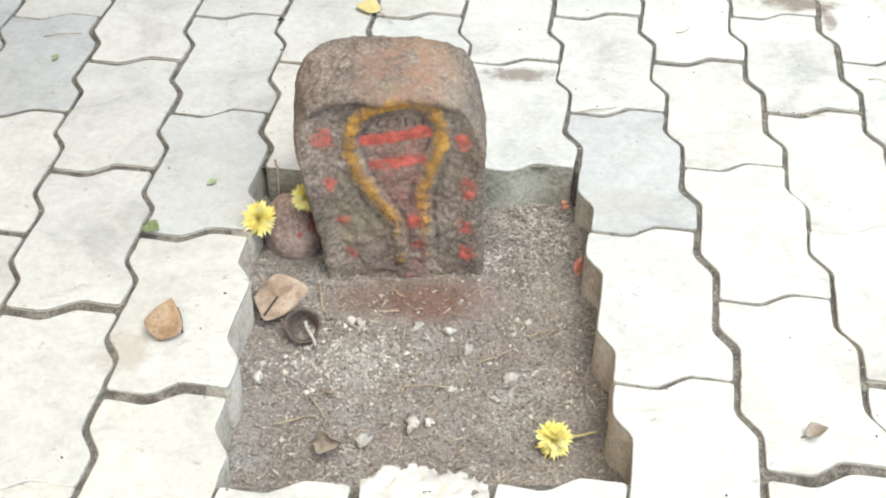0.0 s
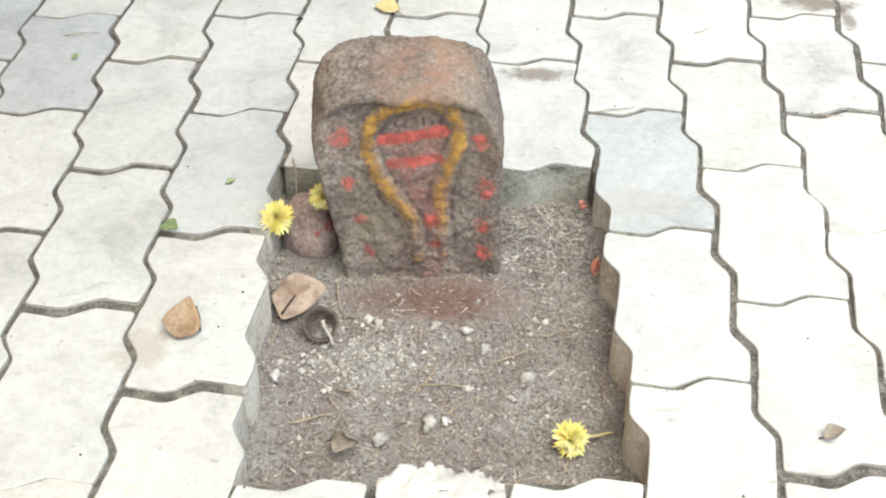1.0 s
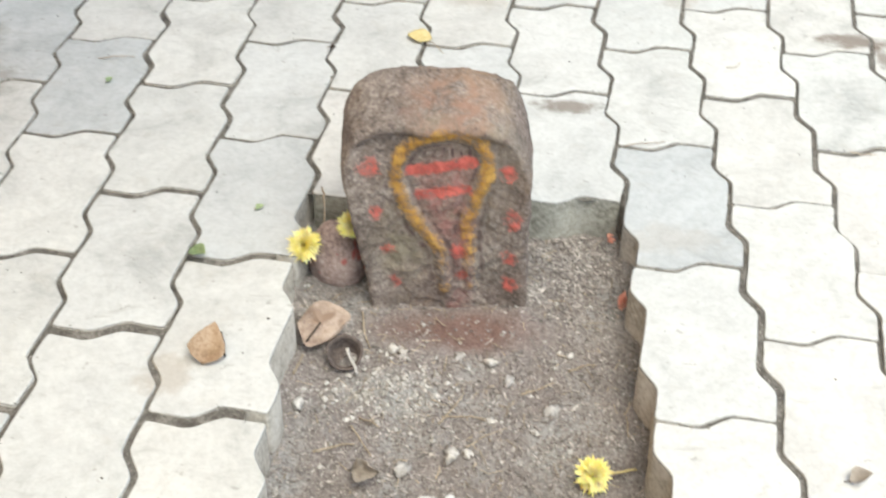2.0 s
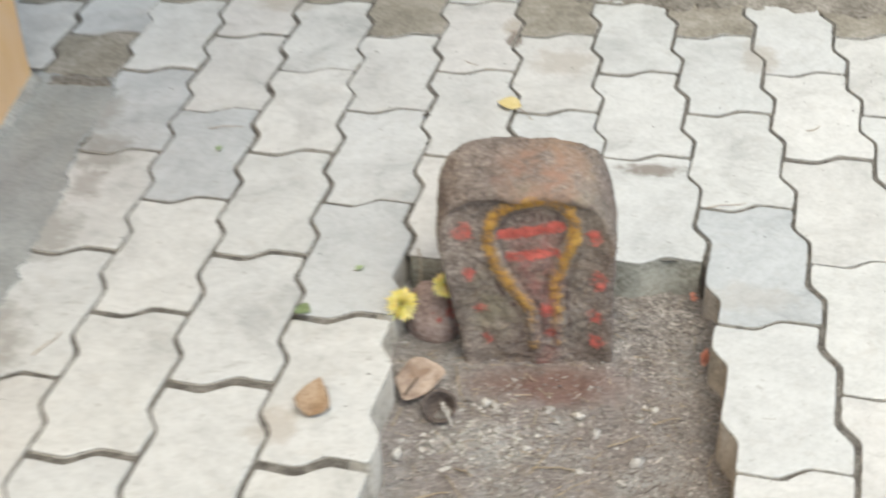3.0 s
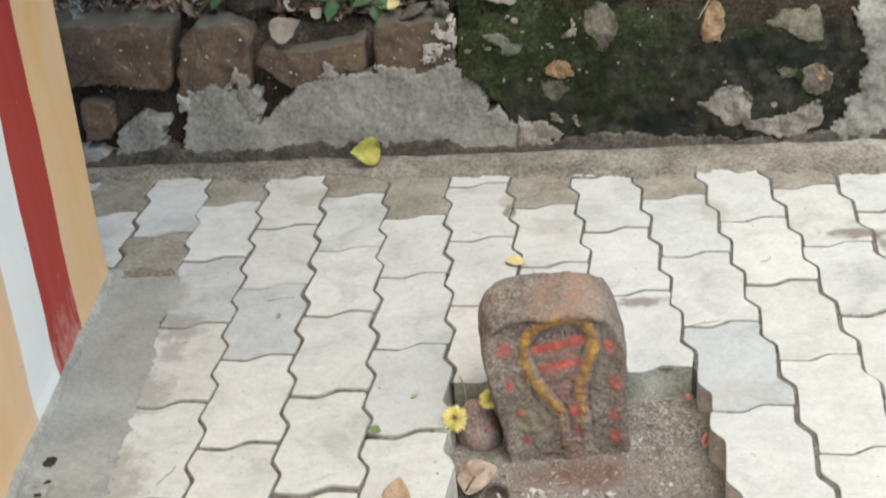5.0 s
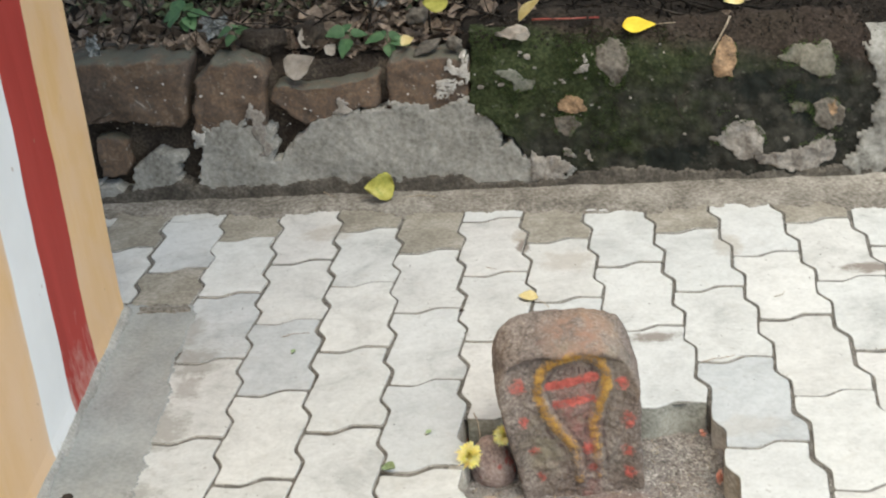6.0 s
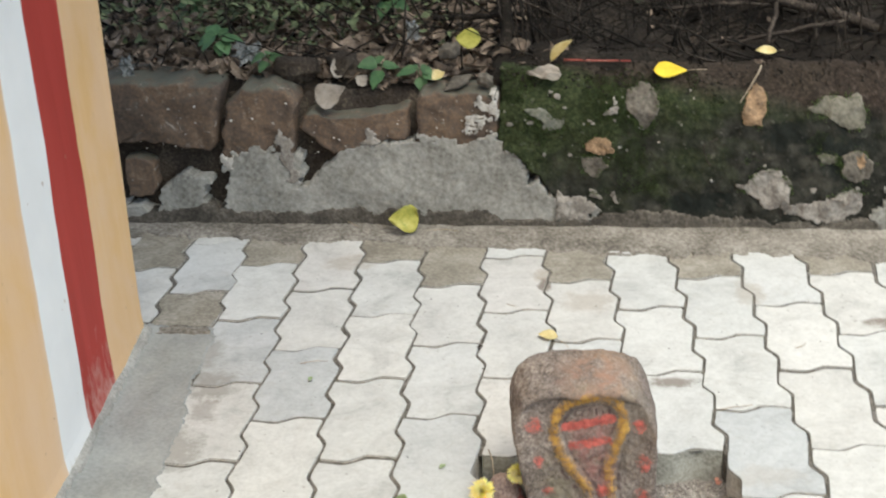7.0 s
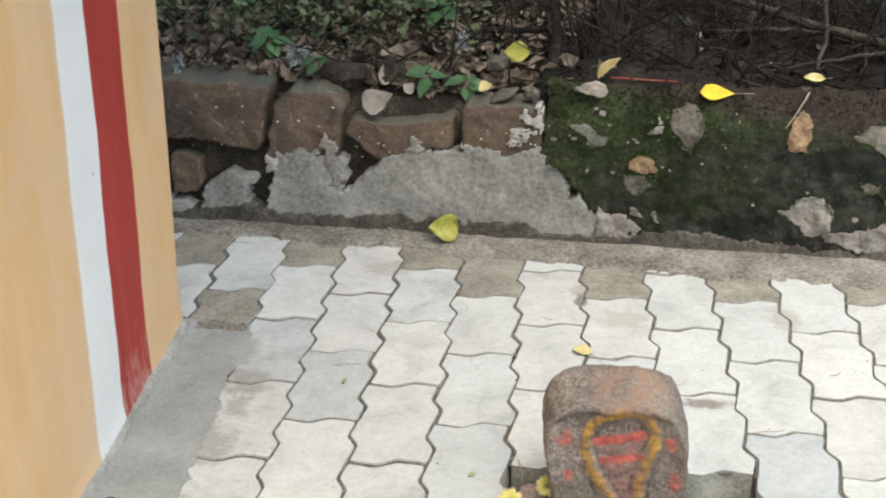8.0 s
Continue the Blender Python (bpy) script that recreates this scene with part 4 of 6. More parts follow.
for k, outline in enumerate(([(-0.35, 0.268), (-0.322, 0.275), (-0.326, 0.235), (-0.385, 0.205), (-0.385, 0.222), (-0.345, 0.24)], [(-0.895, 0.155), (-0.866, 0.158), (-0.868, 0.136), (-0.893, 0.13)],
                             [(-0.775, 0.215), (-0.752, 0.20), (-0.733, 0.115), (-0.752, 0.100), (-0.765, 0.16)], [(-0.60, 0.195), (-0.575, 0.215), (-0.56, 0.188), (-0.59, 0.178)])):
    bm = bmesh.new()
    xs, zs = [p[0] for p in outline], [p[1] for p in outline]
    sheet(bm, min(xs) - 0.012, max(xs) + 0.012, min(zs) - 0.012, max(zs) + 0.012, 0.0022, ragged(outline, 5.1 * k + 40, 0.030 if k == 0 else 0.016),
          lambda x, z: 0.007 + 0.004 * fbm(x * 30, z * 30, 3), -0.03, on_wall)
    part("plaster_scab", bm, M_LIME if k < 2 else M_PALE, low_wall, "pale scab of old plaster", smooth=True)
bm = bmesh.new()
block(bm, [(-1.11, 0.060), (-1.11, 0.148), (-1.075, 0.152), (-1.047, 0.137), (-1.040, 0.095), (-1.056, 0.060)], on_wall, 0.08, 0.012, 0.006, 71.0)
part("stone", bm, M_LATERITE, low_wall, "small brown-red stone", smooth=True)
rng = random.Random(91)
bm = bmesh.new()
for k in range(46):
    cx, cz, r = rng.uniform(-0.28, 0.40), rng.uniform(0.03, 0.28), 0.002 + 0.006 * rng.random() ** 2
    if k > 8:
        cx, cz, r = rng.gauss(-0.17, 0.09), rng.uniform(0.15, 0.29), 0.0016 + 0.0026 * rng.random() ** 2
    sheet(bm, cx - 2 * r, cx + 2 * r, max(0.0, cz - 2 * r), cz + 2 * r, 0.0016, blot(cx, cz, r * rng.uniform(0.8, 1.8), r, k * 3.1),
          lambda x, z: moss_profile(x, z) + 0.0015, -0.02, on_wall)
part("plaster_flecks", bm, M_PALE, low_wall, "small pale flecks of plaster", kind="stuff", smooth=True)
verts, faces = [], []
for k in range(90):
    o = STONES[k % 4]
    x, z = rng.uniform(min(p[0] for p in o) + 0.02, max(p[0] for p in o) - 0.02), rng.uniform(min(p[1] for p in o) + 0.01, max(p[1] for p in o) - 0.02)
    grain(verts, faces, on_wall(x, z, 0.001), 0.001 + 0.004 * rng.random() ** 3, rng)
from_lists("lime_flecks", verts, faces, M_LIME, parent=low_wall)

M_SLAB = mineral("grey_flat_stone", [(0.3, (0.095, 0.088, 0.068)), (0.5, (0.15, 0.14, 0.112)), (0.75, (0.215, 0.20, 0.165))], 22, 150, 0.9, 0.6, 0.002)
rng = random.Random(4)
for outline, mat in (
        ([(-0.078, 0.28), (-0.044, 0.302), (-0.016, 0.283), (-0.012, 0.246), (-0.036, 0.203), (-0.055, 0.225), (-0.076, 0.25)], M_FIELD),
        ([(-0.155, 0.182), (-0.133, 0.199), (-0.106, 0.188), (-0.095, 0.166), (-0.112, 0.158), (-0.148, 0.166)], M_OCHRE),
        ([(-0.160, 0.160), (-0.123, 0.157), (-0.106, 0.14), (-0.134, 0.113), (-0.158, 0.12)], M_FIELD),
        ([(0.146, 0.271), (0.168, 0.291), (0.193, 0.273), (0.184, 0.245), (0.178, 0.218), (0.153, 0.222), (0.143, 0.246)], M_OCHRE),
        ([(0.262, 0.256), (0.301, 0.272), (0.358, 0.276), (0.374, 0.245), (0.374, 0.212), (0.325, 0.217), (0.303, 0.235), (0.267, 0.240)], M_SLAB),
        ([(0.330, 0.16), (0.362, 0.170), (0.393, 0.149), (0.388, 0.109), (0.36, 0.101), (0.333, 0.122)], M_FIELD),
        ([(0.354, 0.164), (0.374, 0.160), (0.377, 0.140), (0.366, 0.132), (0.357, 0.146)], M_OCHRE),
        ([(0.286, 0.166), (0.322, 0.162), (0.327, 0.144), (0.295, 0.145)], M_SLAB)):
    RIMS.append(outline)
    bm = bmesh.new()
    block(bm, outline, lambda x, z, o: on_wall(x, z, o + moss_profile(x, z) + (0.006 if mat is M_OCHRE else 0.004)), 0.05, 0.006, 0.003, rng.uniform(0, 50), 0.008)
    part("embedded_stone", bm, mat, low_wall, smooth=True)

bm = bmesh.new()
crack = random.Random(3)
for a, b in (((0.100, 0.195), (0.075, 0.182)), ((0.075, 0.182), (0.080, 0.150)), ((0.080, 0.150), (0.096, 0.128)), ((0.222, 0.065), (0.223, 0.005))):
    tube(bm, wiggle(on_wall(*a, moss_profile(*a) + 0.001), on_wall(*b, moss_profile(*b) + 0.001), 6, 0.002, crack), 0.0016, 0.0010, 4)
part("crack", bm, M_CORE, low_wall, "thin dark crack")

# soft moss cushions over the old plaster
verts, faces = [], []
rng = random.Random(12)
while len(verts) < 3 * 12000:
    x, z = rng.uniform(-0.32, 0.40), rng.uniform(0.06, 0.335)
    if not moss_in(x, z) or fbm(x * 9, z * 9, 21) + 1.6 * (z - 0.22) - 1.3 * max(0, x) - 9.0 * max(0, z - 0.285 + 0.12 * x) < 0.12:
        continue
    p = Vector(on_wall(x, z, moss_profile(x, z) - 0.001))
    h = rng.uniform(0.002, 0.005)
    d = Vector((rng.uniform(-.6, .6), -0.7, rng.uniform(0.0, 0.9))).normalized() * h
    s = Vector((rng.uniform(-1, 1), rng.uniform(-.3, .3), rng.uniform(-1, 1))).normalized() * h * 0.35
    k = len(verts)
    verts += [p - s, p + s, p + d]
    faces.append((k, k + 1, k + 2))
for outline in RIMS:                                            # moss and dirt creeping over the rims of stones and scabs
    for a, b in zip(outline, outline[1:] + outline[:1]):
        for n in range(int(math.dist(a, b) / 0.0004)):
            s = rng.random()
            x, z = a[0] + (b[0] - a[0]) * s + rng.gauss(0, 0.0035), a[1] + (b[1] - a[1]) * s + rng.gauss(0, 0.0035)
            if z < 0.08 or fbm(x * 45, z * 45, 2) < -0.05:
                continue
            p = Vector(on_wall(x, z, moss_profile(x, z) + 0.0035))
            h = rng.uniform(0.002, 0.0042)
            d = Vector((rng.uniform(-.8, .8), -0.5, rng.uniform(-0.6, 0.9))).normalized() * h
            w = Vector((rng.uniform(-1, 1), rng.uniform(-.3, .3), rng.uniform(-1, 1))).normalized() * h * 0.45
            k = len(verts)
            verts += [p - w, p + w, p + d]
            faces.append((k, k + 1, k + 2))
M_TUFT = leaf_material("moss_tuft", [(0.3, (0.026, 0.044, 0.013)), (0.6, (0.066, 0.098, 0.028))], 14, 0.9, vary=0.4, per_island=True)
from_lists("moss", verts, faces, M_TUFT, "short green moss on the low wall", "moss")

# ---------------------------------------------------------------- shrine stone
LOOP = [(-0.201, -0.030), (-0.204, 0.000), (-0.209, 0.026), (-0.233, 0.062), (-0.249, 0.100), (-0.2515, 0.130), (-0.236, 0.157), (-0.2, 0.170),
        (-0.169, 0.160), (-0.1585, 0.130), (-0.170, 0.088), (-0.178, 0.050), (-0.175, 0.010), (-0.1725, -0.026)]


def smooth_line(pts, steps=8):
    out = []
    for i in range(len(pts) - 1):
        p0, p1, p2, p3 = (Vector(pts[max(0, min(len(pts) - 1, i + d))]) for d in (-1, 0, 1, 2))
        for k in range(steps):
            s = k / steps
            out.append(0.5 * (2 * p1 + (p2 - p0) * s + (2 * p0 - 5 * p1 + 4 * p2 - p3) * s * s + (3 * p1 - p0 - 3 * p2 + p3) * s ** 3))
    return np.array([tuple(p) for p in out] + [pts[-1]])


LOOP_LINE = smooth_line(LOOP)


def near(x, z, line):
    return float(np.sqrt(((line - (x, z)) ** 2).sum(1)).min())


def bar(x, z, a, b):
    ax, az, bx, bz = *a, *b
    s = min(1, max(0, ((x - ax) * (bx - ax) + (z - az) * (bz - az)) / ((bx - ax) ** 2 + (bz - az) ** 2)))
    return math.hypot(x - ax - s * (bx - ax), z - az - s * (bz - az))


SPOTS = [(-0.279, 0.127, 0.011), (-0.1375, 0.124, 0.009), (-0.274, 0.070, 0.007), (-0.2615, 0.021, 0.007), (-0.254, -0.020, 0.008),
         (-0.131, 0.064, 0.010), (-0.134, 0.014, 0.009), (-0.131, -0.022, 0.009), (-0.183, -0.012, 0.008), (-0.187, 0.022, 0.008)]
ZB = -0.10


def stone_point(a, b, c):
    """Maps the box [-1, 1]^3 to the stone: a across, b front to back, c up."""
    ztop = 0.203 - 0.018 * a * a - 0.050 * abs(a) ** 8 - 0.020 * (1 - b) / 2 - 0.012 * abs(b) ** 10
    z = ZB + (ztop - ZB) * (c + 1) / 2
    s = min(1, max(0, (z + 0.06) / 0.22))
    cx = -0.1955 - 0.0195 * s
    hw = 0.0848 + 0.0158 * s
    x = cx + hw * a * (1 - 0.02 * abs(b) ** 6)
    lean = 0.012 * s
    y = -0.137 + (0.047 * b) * (1 - 0.10 * abs(a) ** 6) + lean * 0.2
    if b <= -0.999:
        # hood, sunk panel and the raised loop on the front
        ledge = 0.174 - 0.040 * abs(a) ** 4 + 0.002 * math.sin(x * 90)
        t = min(1, max(0, (ledge - z) / 0.006))
        side = min(1, max(0, (1 - abs(a)) / 0.34))
        side = side * side * (3 - 2 * side)
        y += 0.0085 * t * side
        d = near(x, z, LOOP_LINE)
        y -= 0.0034 * max(0, 1 - (d / 0.0085) ** 2) * min(1, 4 * side)
        if d > 0.010 and abs(x + 0.202) < 0.045 and z > 0.05:
            y += 0.0015
    p = Vector((x, y, z))
    k = 0.0026 * fbm(x * 24, y * 24, z * 24) + 0.0017 * fbm(x * 58, y * 58, z * 58 + 3, 2) + 0.0012 * fbm(x * 120, y * 120, z * 120, 2)
    return p + Vector((a, b, c)).normalized() * k


bm = bmesh.new()


def stone_face(nu, nv, f):
    g = [[bm.verts.new(stone_point(*f(-1 + 2 * i / nu, -1 + 2 * j / nv))) for j in range(nv + 1)] for i in range(nu + 1)]
    for i in range(nu):
        for j in range(nv):
            bm.faces.new((g[i][j], g[i + 1][j], g[i + 1][j + 1], g[i][j + 1]))


NA, NB, NC = 110, 36, 150
stone_face(NA, NC, lambda u, v: (u, -1, v))
stone_face(NA, NC, lambda u, v: (-u, 1, v))
stone_face(NB, NC, lambda u, v: (1, u, v))
stone_face(NB, NC, lambda u, v: (-1, -u, v))
stone_face(NA, NB, lambda u, v: (u, v, 1))
stone_face(NA, NB, lambda u, v: (u, -v, -1))
bmesh.ops.remove_doubles(bm, verts=bm.verts, dist=0.0001)
bmesh.ops.recalc_face_normals(bm, faces=bm.faces)
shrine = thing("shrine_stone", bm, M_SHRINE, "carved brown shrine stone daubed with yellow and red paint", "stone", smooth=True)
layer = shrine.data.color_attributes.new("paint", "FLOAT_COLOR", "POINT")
values = np.zeros((len(shrine.data.vertices), 4))
for k, v in enumerate(shrine.data.vertices):
    x, y, z = v.co
    if y > -0.150 or z < -0.075:
        values[k] = (0, 0, 0, 1)
        continue
    d = near(x, z, LOOP_LINE)
    yellow = max(0, min(1, 1.5 - d / 0.0074)) * (0.30 + 0.46 * min(1, max(0, (z + 0.01) / 0.08)))
    red = 0.95 * max(0, min(1, 1.6 - bar(x, z, (-0.236, 0.1225), (-0.176, 0.134)) / 0.0066))
    red = max(red, 0.74 * max(0, min(1, 1.5 - bar(x, z, (-0.228, 0.093), (-0.180, 0.101)) / 0.0074)))
    for sx, sz, r in SPOTS:
        red = max(red, 0.62 * max(0, min(1, 1.6 - math.hypot(x - sx, (z - sz) * 0.85) / r)))
    # Grooves along the loop and dents above the bar: carved shade as colour.
    groove_shade = max(0, 1 - abs(d - 0.0125) / 0.006) if z > -0.02 else 0.0
    groove_shade *= 1.25 if (-0.245 < x < -0.16 and z < 0.16) else 0.75
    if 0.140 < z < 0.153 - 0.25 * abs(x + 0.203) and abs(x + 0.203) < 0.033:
        groove_shade = max(groove_shade, 1.3 if abs((x * 110) % 1 - 0.5) < 0.2 else 0)
    # Dark band under the hood's ledge, its shadow put into the layer.
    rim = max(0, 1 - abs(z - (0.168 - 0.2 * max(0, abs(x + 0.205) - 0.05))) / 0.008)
    values[k] = (yellow, red, max(0.55 * groove_shade, 0.5 * rim), 1)
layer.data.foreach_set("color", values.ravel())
layer = shrine.data.color_attributes.new("wash", "FLOAT_COLOR", "POINT")
values = np.zeros((len(shrine.data.vertices), 4))
for k, v in enumerate(shrine.data.vertices):
    x, y, z = v.co
    tan = max(0, 1 - ((x + 0.190) / 0.060) ** 2) * max(0, min(1, (z - 0.150) / 0.03))
    pink = max(0, 1 - ((x + 0.200) / 0.040) ** 2 - ((z - 0.085) / 0.075) ** 2) * (y < -0.15)
    pink = max(pink, max(0, 1 - ((x + 0.185) / 0.016) ** 2) * (z < 0.06) * (y < -0.15), 0.6 * max(0, 1 - ((x + 0.2) / 0.06) ** 2 - ((z - 0.185) / 0.02) ** 2))
    dull = max(0, 1 - ((x + 0.245) / 0.045) ** 2 - ((z - 0.03) / 0.06) ** 2)
    values[k] = (0.7 * tan, 0.8 * pink, 0.8 * dull, 1)
layer.data.foreach_set("color", values.ravel())

# ---------------------------------------------------------------- rounded stone and flowers
bm = bmesh.new()
res = bmesh.ops.create_icosphere(bm, subdivisions=5, radius=1)
for v in bm.verts:
    q = v.co.copy()
    k = 1 + 0.05 * fbm(q.x * 1.5, q.y * 1.5, q.z * 1.5) + 0.018 * fbm(q.x * 8, q.y * 8, q.z * 8)
    w = 1 - 0.17 * q.z
    v.co = (q.x * 0.0325 * k * w, q.y * 0.029 * k * w, q.z * 0.048 * k)
M_BOULDER = mineral("red_smeared_stone", [(0.25, (0.20, 0.145, 0.13)), (0.45, (0.33, 0.245, 0.22)), (0.62, (0.44, 0.345, 0.31)), (0.85, (0.58, 0.50, 0.45))], 22, 220, 0.88, 0.8, 0.002, speck=(38, 0.60, (0.42, 0.07, 0.06), 0.7))
thing("boulder", bm, M_BOULDER, "small egg-shaped stone smeared with red powder", "stone", smooth=True, at=pose(-0.3225, -0.122, -0.033, 0, -4, 0))


def flower(at, radius, seed, label, stem):
    rng = random.Random(seed)
    ob = holder("chrysanthemum", label, "flower", "yellow flowers", at=at)
    bm = bmesh.new()
    for ring, (count, tilt, size) in enumerate(((24, -0.12, 0.95), (30, 0.15, 1.0), (30, 0.42, 0.92), (26, 0.72, 0.78), (22, 1.02, 0.64), (16, 1.3, 0.5))):
        for k in range(count):
            sub = bmesh.new()
            length = radius * size * rng.uniform(0.82, 1.12)
            leaf(sub, length, radius * 0.21, "oval", 0.35, rng.uniform(-0.5, 0.5), 0, rng.uniform(0, 9), 5, 2)
            turn = pose(0, 0, 0.0012 * ring, 0, 0, 360 * (k + rng.uniform(-.3, .3)) / count + 11 * ring) @ pose(radius * 0.06, 0, 0, rng.uniform(-25, 25), -math.degrees(tilt) + rng.uniform(-12, 12), 0)
            bmesh.ops.transform(sub, matrix=turn, verts=sub.verts)
            me = bpy.data.meshes.new("petal")
            sub.to_mesh(me)
            sub.free()
            bm.from_mesh(me)
            bpy.data.meshes.remove(me)
    part("petals", bm, M_PETAL, ob, "narrow bright yellow petals", smooth=True)
    bm = bmesh.new()
    res = bmesh.ops.create_icosphere(bm, subdivisions=2, radius=radius * 0.22)
    for v in bm.verts:
        v.co.z = v.co.z * 0.55 - radius * 0.14
    part("calyx", bm, M_LEAF_GREEN, ob, smooth=True)
    if stem:
        bm = bmesh.new()
        tube(bm, wiggle((0, 0, 0), stem, 6, 0.002, rng), 0.0014, 0.0013, 6)
        part("stem", bm, M_LEAF_PALEYELLOW, ob, smooth=True)
    return ob


flower(look((-0.353, -0.152, 0.006), (-0.353 + 0.15, -0.152 + 0.9, 0.006 - 0.75)), 0.0195, 1, "yellow chrysanthemum leaning on a small stone", (0.028, 0.02, -0.05))
flower(look((-0.3035, -0.150, 0.034), (-0.3035 - 0.1, -0.150 + 0.9, 0.034 - 0.7)), 0.0155, 2, "yellow chrysanthemum tucked beside the carved stone", (0.004, -0.012, -0.035))
flower(pose(-0.054, -0.4105, -0.058, 34, 6, 10), 0.0192, 3, "yellow chrysanthemum lying on the soil", (0.046, 0.004, -0.004))

# thin stalk hanging over the pit's back edge
bm = bmesh.new()
tube(bm, wiggle((-0.345, -0.045, 0.004), (-0.337, -0.112, -0.005), 8, 0.003, random.Random(5)), 0.0011, 0.0008, 5)
thing("flower_stalk", bm, M_STRAW, "thin dry flower stalk hanging into the pit", "stalk", smooth=True)


# ---------------------------------------------------------------- in the pit
def on_soil(x, y, up=0.0):
    return (x, y, pit_floor(x, y) + up)


# half-buried sooty clay cup
bm = bmesh.new()
prof = [(0.006, 0.002), (0.0125, 0.003), (0.0165, 0.010), (0.0185, 0.018), (0.0195, 0.0235), (0.0172, 0.0240), (0.0150, 0.018), (0.0125, 0.009), (0.006, 0.006), (0.0005, 0.006)]
rings = [[bm.verts.new((r * math.cos(a) * (1 + 0.05 * math.sin(3 * a)), r * math.sin(a), z)) for a in [2 * math.pi * k / 28 for k in range(28)]] for r, z in prof]
for a, b in zip(rings, rings[1:]):
    for k in range(28):
        bm.faces.new((a[k], a[(k + 1) % 28], b[(k + 1) % 28], b[k]))
bm.faces.new(rings[0][::-1])
bmesh.ops.recalc_face_normals(bm, faces=bm.faces)
thing("clay_cup", bm, M_CLAY, "small sooty clay lamp cup tipped over on the soil", "clay lamp", smooth=True, at=pose(-0.3040, -0.250, -0.065, 36, 0, 4))
bm = bmesh.new()
tube(bm, wiggle((-0.301, -0.258, -0.046), (-0.291, -0.283, -0.057), 6, 0.003, random.Random(9)), 0.0022, 0.0016, 6)
thing("lamp_wick", bm, M_CRUMB, "twisted white cotton lamp wick", "wick", smooth=True)

pit_leaf = holder("dry_leaf", "large dry tan leaf propped against the pit side", "leaf", at=pose(-0.329, -0.229, -0.041, 30, 0, 0))
rim = smooth_line([(-0.027, 0.0), (-0.019, 0.015), (-0.005, 0.025), (0.014, 0.021), (0.030, 0.009), (0.023, -0.001), (0.008, -0.016), (-0.013, -0.027), (-0.021, -0.015), (-0.027, 0.0)], 5)[:-1]
bm = bmesh.new()
rows = [[bm.verts.new((x * k, y * k, 0.007 * k * k * abs(0.55 * x + 0.83 * y) / 0.02 + 0.0035 * noise.noise((x * 60, y * 60, k * 2)))) for x, y in rim] for k in (1.0, 0.8, 0.55, 0.3)]
mid = bm.verts.new((0, 0, -0.001))
for p, q in zip(rows, rows[1:]):
    for k in range(len(rim)):
        bm.faces.new((p[k - 1], p[k], q[k], q[k - 1]))
for k in range(len(rim)):
    bm.faces.new((rows[-1][k - 1], rows[-1][k], mid))
thicken(bm, 0.0005)
bmesh.ops.recalc_face_normals(bm, faces=bm.faces)
part("blade", bm, M_LEAF_TAN, pit_leaf, smooth=True)
bm = bmesh.new()
tube(bm, [(-0.002, 0.002, 0.004), (-0.010, -0.011, 0.006), (-0.018, -0.025, 0.009)], 0.0009, 0.0013, 6)
part("stalk", bm, M_TWIG, pit_leaf, "dark leaf stalk", smooth=True)
bm = bmesh.new()
tube(bm, [(-0.347, -0.262, -0.052), (-0.350, -0.272, -0.054), (-0.355, -0.286, -0.057)], 0.0011, 0.0013, 6)
thing("leaf_stalk", bm, M_STRAW, "broken pale leaf stalk on the soil", "stalk", smooth=True)

for x, y, r, mat, lab in ((-0.0905, -0.330, 0.0085, M_PEBBLE, "rounded grey pebble on the soil"), (-0.190, -0.384, 0.0075, M_CRUMB, "white mortar lump on the soil"),
                          (-0.174, -0.381, 0.0060, M_CRUMB, "white mortar lump on the soil"), (-0.236, -0.400, 0.009, M_PEBBLE, "rounded grey pebble on the soil"),
                          (-0.253, -0.247, 0.0065, M_CRUMB, "white mortar lump on the soil"),
                          (-0.243, -0.254, 0.006, M_CRUMB, "white mortar lump on the soil"), (-0.150, -0.262, 0.0055, M_CRUMB, "white mortar lump on the soil"),
                          (-0.183, -0.253, 0.0075, M_PEBBLE, "rounded grey pebble on the soil"), (-0.132, -0.285, 0.0065, M_PEBBLE, "rounded grey pebble on the soil"),
                          (-0.067, -0.246, 0.005, M_CRUMB, "white mortar lump on the soil"), (-0.150, -0.337, 0.0048, M_CRUMB, "white mortar lump on the soil"),
                          (-0.347, -0.322, 0.0075, M_CRUMB, "white mortar lump on the soil"), (-0.108, -0.352, 0.004, M_CRUMB, "white mortar lump on the soil")):
    bm = bmesh.new()
    lump(bm, on_soil(x, y, r * 0.2), r, random.Random(int(1e4 * abs(x))), 2, 1.3)
    thing("pebble", bm, mat, lab, "pebble", "pebbles in the pit", smooth=True)



def powdered(x, y):
    """Where red powder covers the soil before the stone."""
    return ((x + 0.185) / 0.105) ** 2 + ((y + 0.212) / 0.040) ** 2 < 1 + 0.5 * fbm(x * 40, y * 40, 2)


rng = random.Random(8)
verts, faces, wverts, wfaces = [], [], [], []
for k in range(17000):
    x, y = rng.uniform(PIT[0], PIT[1]), rng.uniform(PIT[2] - 0.01, PIT[3])
    r = 0.0007 + 0.0020 * rng.random() ** 2.4
    if powdered(x, y) and rng.random() < 0.85:
        continue
    grain(verts, faces, on_soil(x, y, r * 0.45), r, rng)
